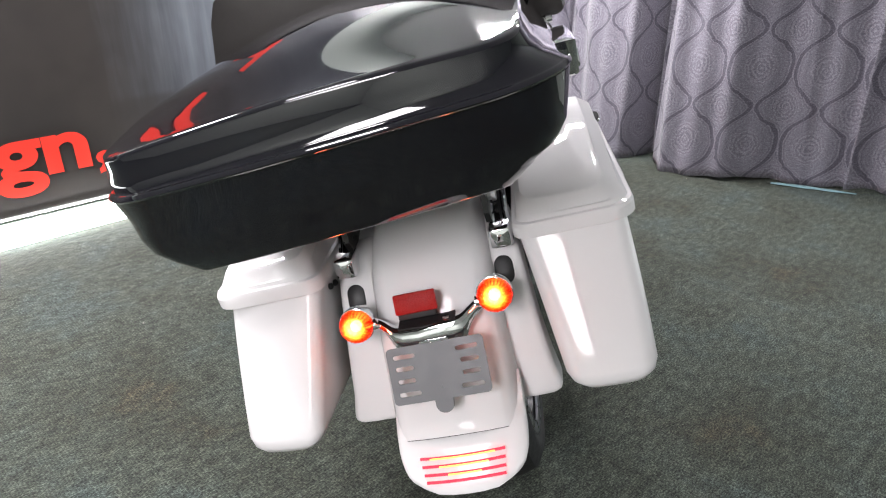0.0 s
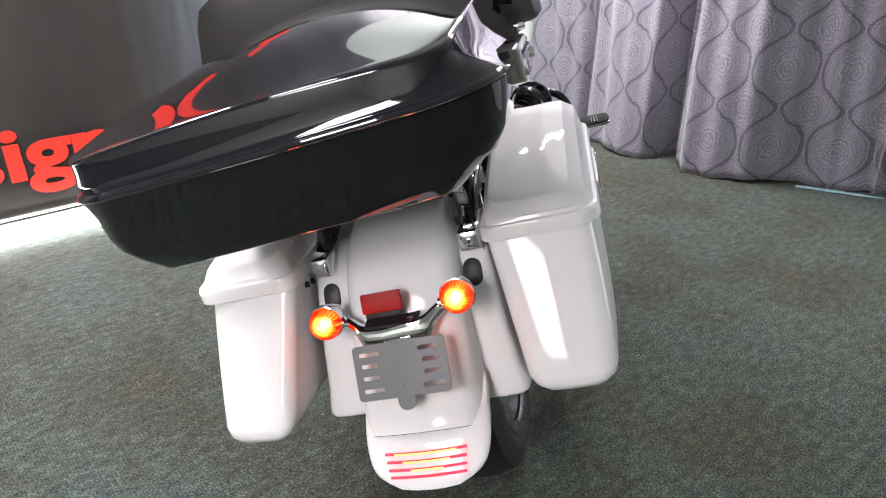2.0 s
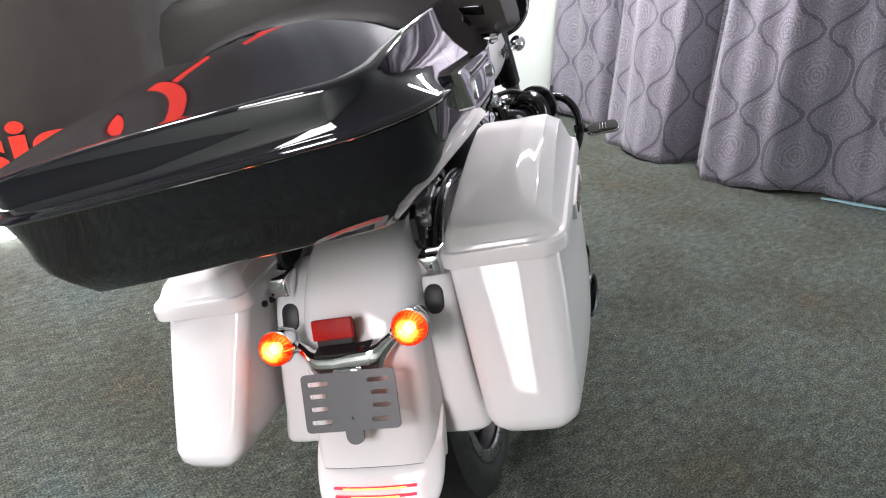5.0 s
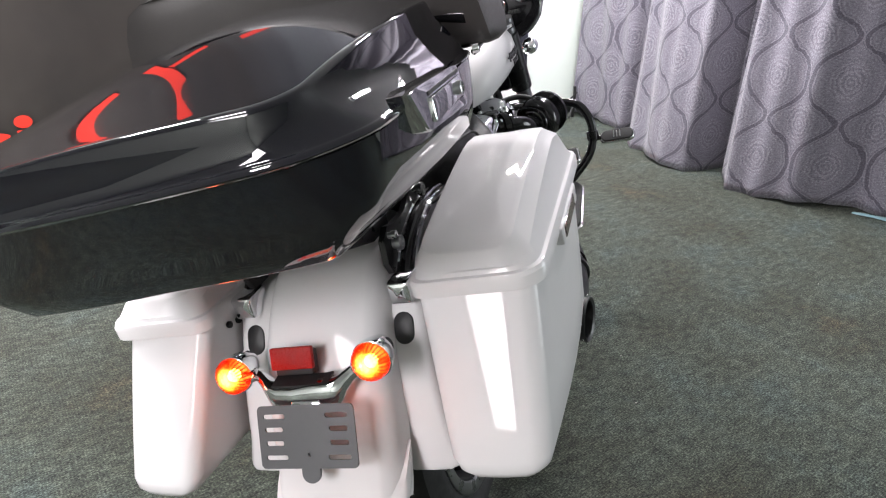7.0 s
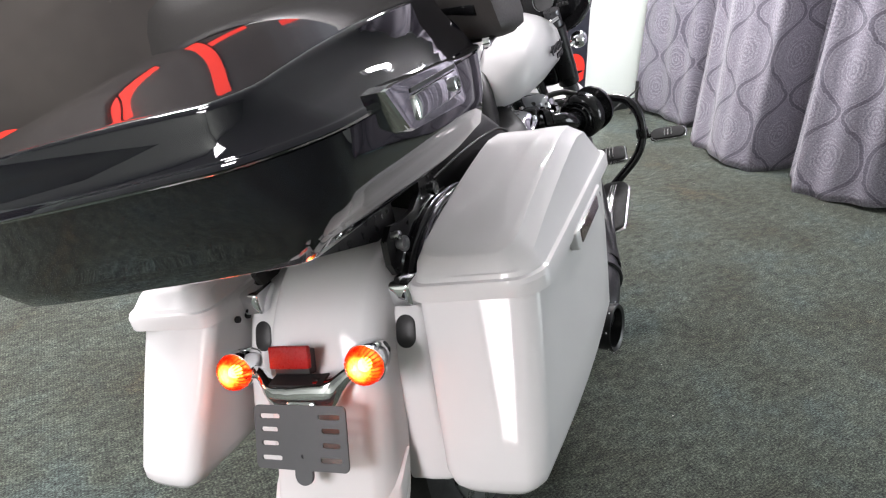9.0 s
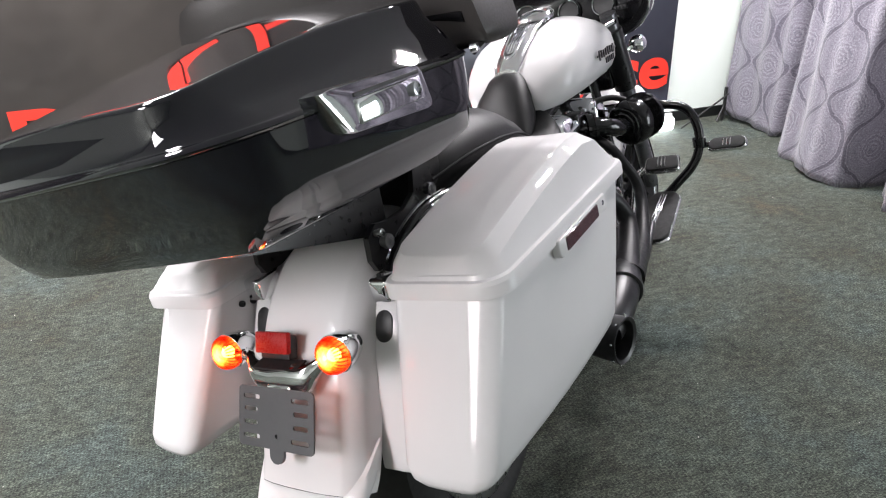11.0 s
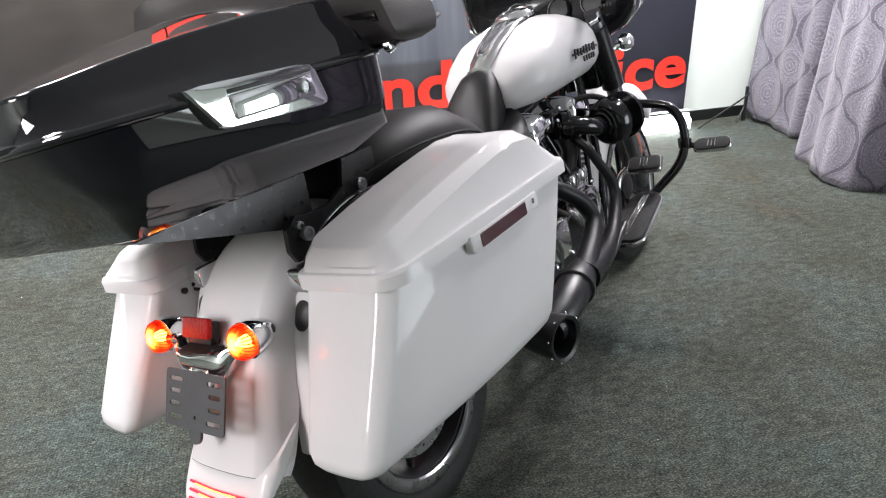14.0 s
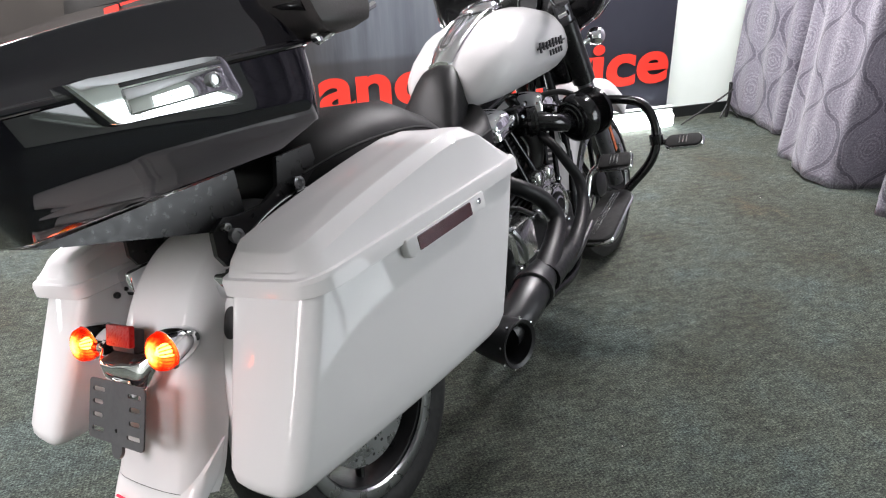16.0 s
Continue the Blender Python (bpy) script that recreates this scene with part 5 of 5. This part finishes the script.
for s in (1, -1):
    f = (lambda g: g) if s > 0 else mirrored
    m = Matrix.Translation((0.264, 1.135, 0.352)) @ Euler((radians(16), 0, radians(-3))).to_matrix().to_4x4()
    fb = part("floorboard", f(moved(pad_geometry(0.072, 0.150, 0.008, 0.66, 0.040), m)), SOFTCHROME, bike, "long footboard with a chrome edge")
    part("board_pad", f(moved(pad_geometry(0.068, 0.145, 0.008, 0.66, 0.039), m @ Matrix.Translation((0, 0, 0.009)))), RUBBER, fb, "black rubber pad")
    for k in (-0.009, 0, 0.009):
        part("pad_strip", f(moved(box(k - 0.0018, k + 0.0018, -0.115, 0.115, 0.014, 0.0195, 0.0008, 1), m)), SOFTCHROME, fb, "bright metal strip")
    part("board_mount", f(box(0.13, 0.24, 1.05, 1.22, 0.27, 0.31, 0.008)), GLOSSBLACK, fb)
    m2 = Matrix.Translation((0.265, 1.285, 0.503)) @ Euler((radians(38), 0, radians(4))).to_matrix().to_4x4()
    pd = part("brake_pedal" if s > 0 else "shift_pedal", f(moved(pad_geometry(0.064, 0.036, 0.012, 0.9, 0.014), m2)), SOFTCHROME, bike, "chrome pedal with a rubber pad")
    part("pedal_pad", f(moved(pad_geometry(0.058, 0.030, 0.008, 0.9, 0.012), m2 @ Matrix.Translation((0, 0, 0.009)))), RUBBER, pd)
    for k in (-0.012, 0, 0.012):
        part("pad_strip", f(moved(box(k - 0.0022, k + 0.0022, -0.022, 0.022, 0.011, 0.0165, 0.0008, 1), m2)), SOFTCHROME, pd)
    part("pedal_arm", f(tube([(0.20, 1.28, 0.495), (0.17, 1.26, 0.46), (0.16, 1.2, 0.36), (0.16, 1.08, 0.29)], 0.011, 10)), CHROME, pd)
    # engine guard with a highway peg
    g = part("engine_guard", f(tube([(0.05, 1.36, 0.72), (0.14, 1.42, 0.705), (0.26, 1.44, 0.69), (0.335, 1.435, 0.665), (0.372, 1.425, 0.60), (0.372, 1.415, 0.52), (0.345, 1.395, 0.455), (0.28, 1.37, 0.39), (0.18, 1.33, 0.30), (0.08, 1.28, 0.22)], 0.0165, 16)), GLOSSBLACK, bike, "glossy black tubular engine guard")
    part("peg_clamp", f(join(lathe([(-0.018, 0.018), (-0.016, 0.024), (0.016, 0.024), (0.018, 0.018)], (0.374, 1.42, 0.535), (0, 0, 1), 20), tube([(0.374, 1.42, 0.52), (0.405, 1.425, 0.52)], 0.010, 10, 2))), GLOSSBLACK, g, "black peg clamp")
    m3 = Matrix.Translation((0.468, 1.425, 0.517)) @ Euler((radians(42), radians(0), 0)).to_matrix().to_4x4()
    hp = part("highway_peg", f(moved(pad_geometry(0.068, 0.029, 0.011, 0.95, 0.024), m3)), SOFTCHROME, g, "foot peg with chrome edge")
    part("peg_pad", f(moved(pad_geometry(0.063, 0.025, 0.008, 0.95, 0.021), m3 @ Matrix.Translation((0, 0, 0.008)))), RUBBER, hp)
    for k in (-0.012, 0, 0.012):
        part("pad_strip", f(moved(box(k - 0.002, k + 0.002, -0.014, 0.014, 0.010, 0.0155, 0.0008, 1), m3)), SOFTCHROME, hp)
    # fork leg and front turn signal
    part("fork_leg", f(tube([(0.125, 1.375, 1.06), (0.125, 1.455, 0.78), (0.125, 1.53, 0.55), (0.12, 1.61, 0.33)], 0.030, 16, 4, [0.030, 0.031, 0.029, 0.028])), FORKGREY, bike, "grey metal fork leg")
    part("fork_cover", f(tube([(0.122, 1.385, 1.0), (0.122, 1.42, 0.90), (0.122, 1.445, 0.83), (0.122, 1.462, 0.775)], 0.042, 16, 4)), SATIN, bike, "black fork cover")
    fs_ = part("front_signal", f(lathe([(-0.033, 0.003), (-0.031, 0.012), (-0.024, 0.022), (-0.012, 0.0295), (0.002, 0.0325), (0.014, 0.0320), (0.018, 0.0305), (0.016, 0.028)], (0.178, 1.50, 0.922), (0.1, 0.98, 0.1), 32)), CHROME, bike, "round chrome front turn signal with an amber lens")
    part("signal_face", f(lathe([(0.0165, 0.0300), (0.024, 0.0275), (0.031, 0.019), (0.034, 0.006)], (0.178, 1.50, 0.922), (0.1, 0.98, 0.1), 28)), AMBERLENS, fs_, "amber lens")
    part("signal_stalk", f(join(tube([(0.135, 1.435, 0.905), (0.150, 1.462, 0.912), (0.168, 1.478, 0.918)], 0.010, 12, 3), lathe([(-0.006, 0.012), (-0.004, 0.016), (0.008, 0.016), (0.010, 0.012)], (0.138, 1.44, 0.905), (0.7, 0.7, 0.1), 16), tube([(0.140, 1.44, 0.895), (0.150, 1.445, 0.868)], 0.008, 10, 2))), CHROME, fs_, "chrome stalk")
    part("fork_cap", f(lathe([(0, 0.010), (0.035, 0.010)], (0.12, 1.36, 1.02), (1, 0, 0.3), 12)), CHROME, bike)

# front fender
path = [Vector((0, 1.625 + 0.432 * math.cos(a), 0.32 + 0.432 * math.sin(a))) for a in np.linspace(radians(165), radians(41), 24)]
rings = []
for i, c in enumerate(path):
    o = (c - Vector((0, 1.625, 0.32))).normalized()
    k = i / 23
    hw = 0.104 * (0.85 + 0.15 * math.sin(math.pi * k))
    prof = [(-hw, -0.09), (-hw, -0.03), (-hw * 0.8, -0.005), (0, 0.01), (hw * 0.8, -0.005), (hw, -0.03), (hw, -0.09)]
    inn = [(a * 0.95, b - 0.004) for a, b in reversed(prof)]
    rings.append([c + Vector((a, 0, 0)) + o * b for a, b in prof + inn])
part("front_fender", loft(rings), WHITE, bike, "glossy white front fender", smooth=60)

# fairing seen from behind: black inner shell, bright edge, gauges, bars
def fairing_outline(k):
    pts = [(-0.46, 1.16), (-0.45, 1.08), (-0.36, 1.035), (-0.24, 1.02), (-0.13, 1.0), (-0.10, 0.94), (0.0, 0.93), (0.10, 0.94), (0.15, 0.965), (0.20, 0.985), (0.245, 1.03), (0.27, 1.10), (0.36, 1.2), (0.38, 1.34), (0.3, 1.45), (0.0, 1.5), (-0.32, 1.46), (-0.46, 1.34)]
    cx, cz = -0.02, 1.2
    return [((x - cx) * k + cx, (z - cz) * k + cz) for x, z in pts]


rings = [[(x, y, z) for x, z in fairing_outline(k)] for y, k in ((1.49, 0.93), (1.47, 0.97), (1.47, 1.0), (1.50, 1.005), (1.60, 0.95), (1.70, 0.75), (1.74, 0.4))]
rings = [[(x, 1.53, z) for x, z in fairing_outline(0.85)]] + rings
fair = part("fairing", loft(rings), GLOSSBLACK, bike, "glossy black handlebar fairing seen from behind", smooth=50)
edge = [(x, 1.468, z) for x, z in fairing_outline(0.992)]
part("edge_trim", tube(edge + [edge[0]], 0.005, 8, 4), CHROME, fair, "thin bright edge trim")
for x, z, r in ((-0.07, 1.09, 0.045), (0.07, 1.09, 0.045), (-0.25, 1.10, 0.055), (0.19, 1.14, 0.05)):
    gg = part("gauge", lathe([(0.02, r), (-0.006, r), (-0.010, r * 0.94), (-0.004, r * 0.86), (0.0, 0.0)], (x, 1.52, z), (0, 0.97, -0.2), 32), DARK, fair, "round gauge with a bright ring")
    part("bezel", lathe([(-0.006, r * 1.0), (-0.012, r * 0.96), (-0.010, r * 0.9), (-0.004, r * 0.92)], (x, 1.518, z), (0, 0.97, -0.2), 32, True), CHROME, gg)
for s in (1, -1):
    part("fender_reflector", loft([[(s * (0.094 + d), 1.70 + y, 0.50 + z) for y, z in ((-0.030, 0.062), (-0.014, 0.070), (0.026, -0.062), (0.010, -0.070))] for d in (0.0, 0.004)]), AMBER, bike, "narrow amber reflector strip", smooth=0)
part("handlebar", tube([(-0.44, 1.16, 1.25), (-0.36, 1.26, 1.27), (-0.2, 1.38, 1.22), (0, 1.42, 1.17), (0.2, 1.38, 1.22), (0.36, 1.26, 1.27), (0.44, 1.16, 1.25)], 0.014, 12), CHROME, bike, "chrome handlebar")
part("switch_pod", join(*[box(0.13 + i * 0.012, 0.14 + i * 0.012, 1.44, 1.46, 1.06, 1.075, 0.002) for i in range(4)]), DARK, bike)

# cable on the floor by the white wall and a small tripod foot
for pts, r in (([(0.06, -0.10, 0.008), (0.26, -0.08, 0.10), (0.47, -0.05, 0.195)], 0.006),):
    c = new("leaning_rod", mesh_of("leaning_rod", *tube(pts, r, 8), CABLE))
    c.matrix_world = ROOM
    tagged(c, "thin black rod leaning from the carpet to the wall", "rod")
st = thing("light_stand", "small black stand foot beside the curtain", "stand", ROOM @ pose(0.46, -0.03, 0))
part("upright", tube([(0, 0, 0.0), (0.005, 0.0, 0.12), (0.0, 0.0, 0.24)], 0.012, 8, 3), CABLE, st)
part("leg", tube([(0, 0, 0.1), (0.05, -0.06, 0.01)], 0.007, 8, 2), CABLE, st)
part("leg", tube([(0, 0, 0.1), (-0.07, -0.03, 0.01)], 0.007, 8, 2), CABLE, st)

# strip of pale blue film on the carpet by the curtain's hem, and lint on the carpet
vs, fs = [], []
FILM = ((0.33, -2.27), (0.47, -2.68))
for i in range(13):
    k = i / 12
    c = Vector((FILM[0][0] + (FILM[1][0] - FILM[0][0]) * k, FILM[0][1] + (FILM[1][1] - FILM[0][1]) * k + 0.012 * math.sin(5 * k), 0.004))
    w = 0.012 + 0.016 * math.sin(math.pi * min(1.0, k + 0.1)) + 0.004 * math.sin(19 * k)
    for dx, z in ((-w, 0.001), (-w * 0.3, 0.006 + 0.002 * math.sin(11 * k)), (w * 0.4, 0.004), (w, 0.001)):
        vs.append((c.x + dx, c.y, c.z + z))
for i in range(12):
    for j in range(3):
        fs.append([i * 4 + j, i * 4 + j + 1, i * 4 + j + 5, i * 4 + j + 4])
film_strip = new("plastic_strip", mesh_of("plastic_strip", vs, fs, FILMBLUE))
film_strip.matrix_world = ROOM
film_strip.modifiers.new("thickness", "SOLIDIFY").thickness = 0.001
tagged(film_strip, "thin strip of pale blue plastic film on the carpet", "plastic strip")

rng = random.Random(7)
vs, fs = [], []
for i in range(90):
    x, y = rng.uniform(-4.6, 0.2), rng.uniform(-4.6, -0.4)
    r, a = rng.uniform(0.0012, 0.0032), rng.uniform(0, 6.28)
    k = len(vs)
    vs += [(x + r * math.cos(a), y + r * math.sin(a), 0.001), (x + r * math.cos(a + 2.3), y + r * math.sin(a + 2.3), 0.001), (x + r * math.cos(a + 4.0), y + r * math.sin(a + 4.0), 0.001), (x, y, 0.001 + r)]
    fs += [[k, k + 1, k + 3], [k + 1, k + 2, k + 3], [k + 2, k, k + 3], [k, k + 2, k + 1]]
lint = new("lint", mesh_of("lint", vs, fs, LINT, 0))
lint.matrix_world = ROOM
tagged(lint, "pale lint flecks scattered on the carpet", "lint", kind="stuff")
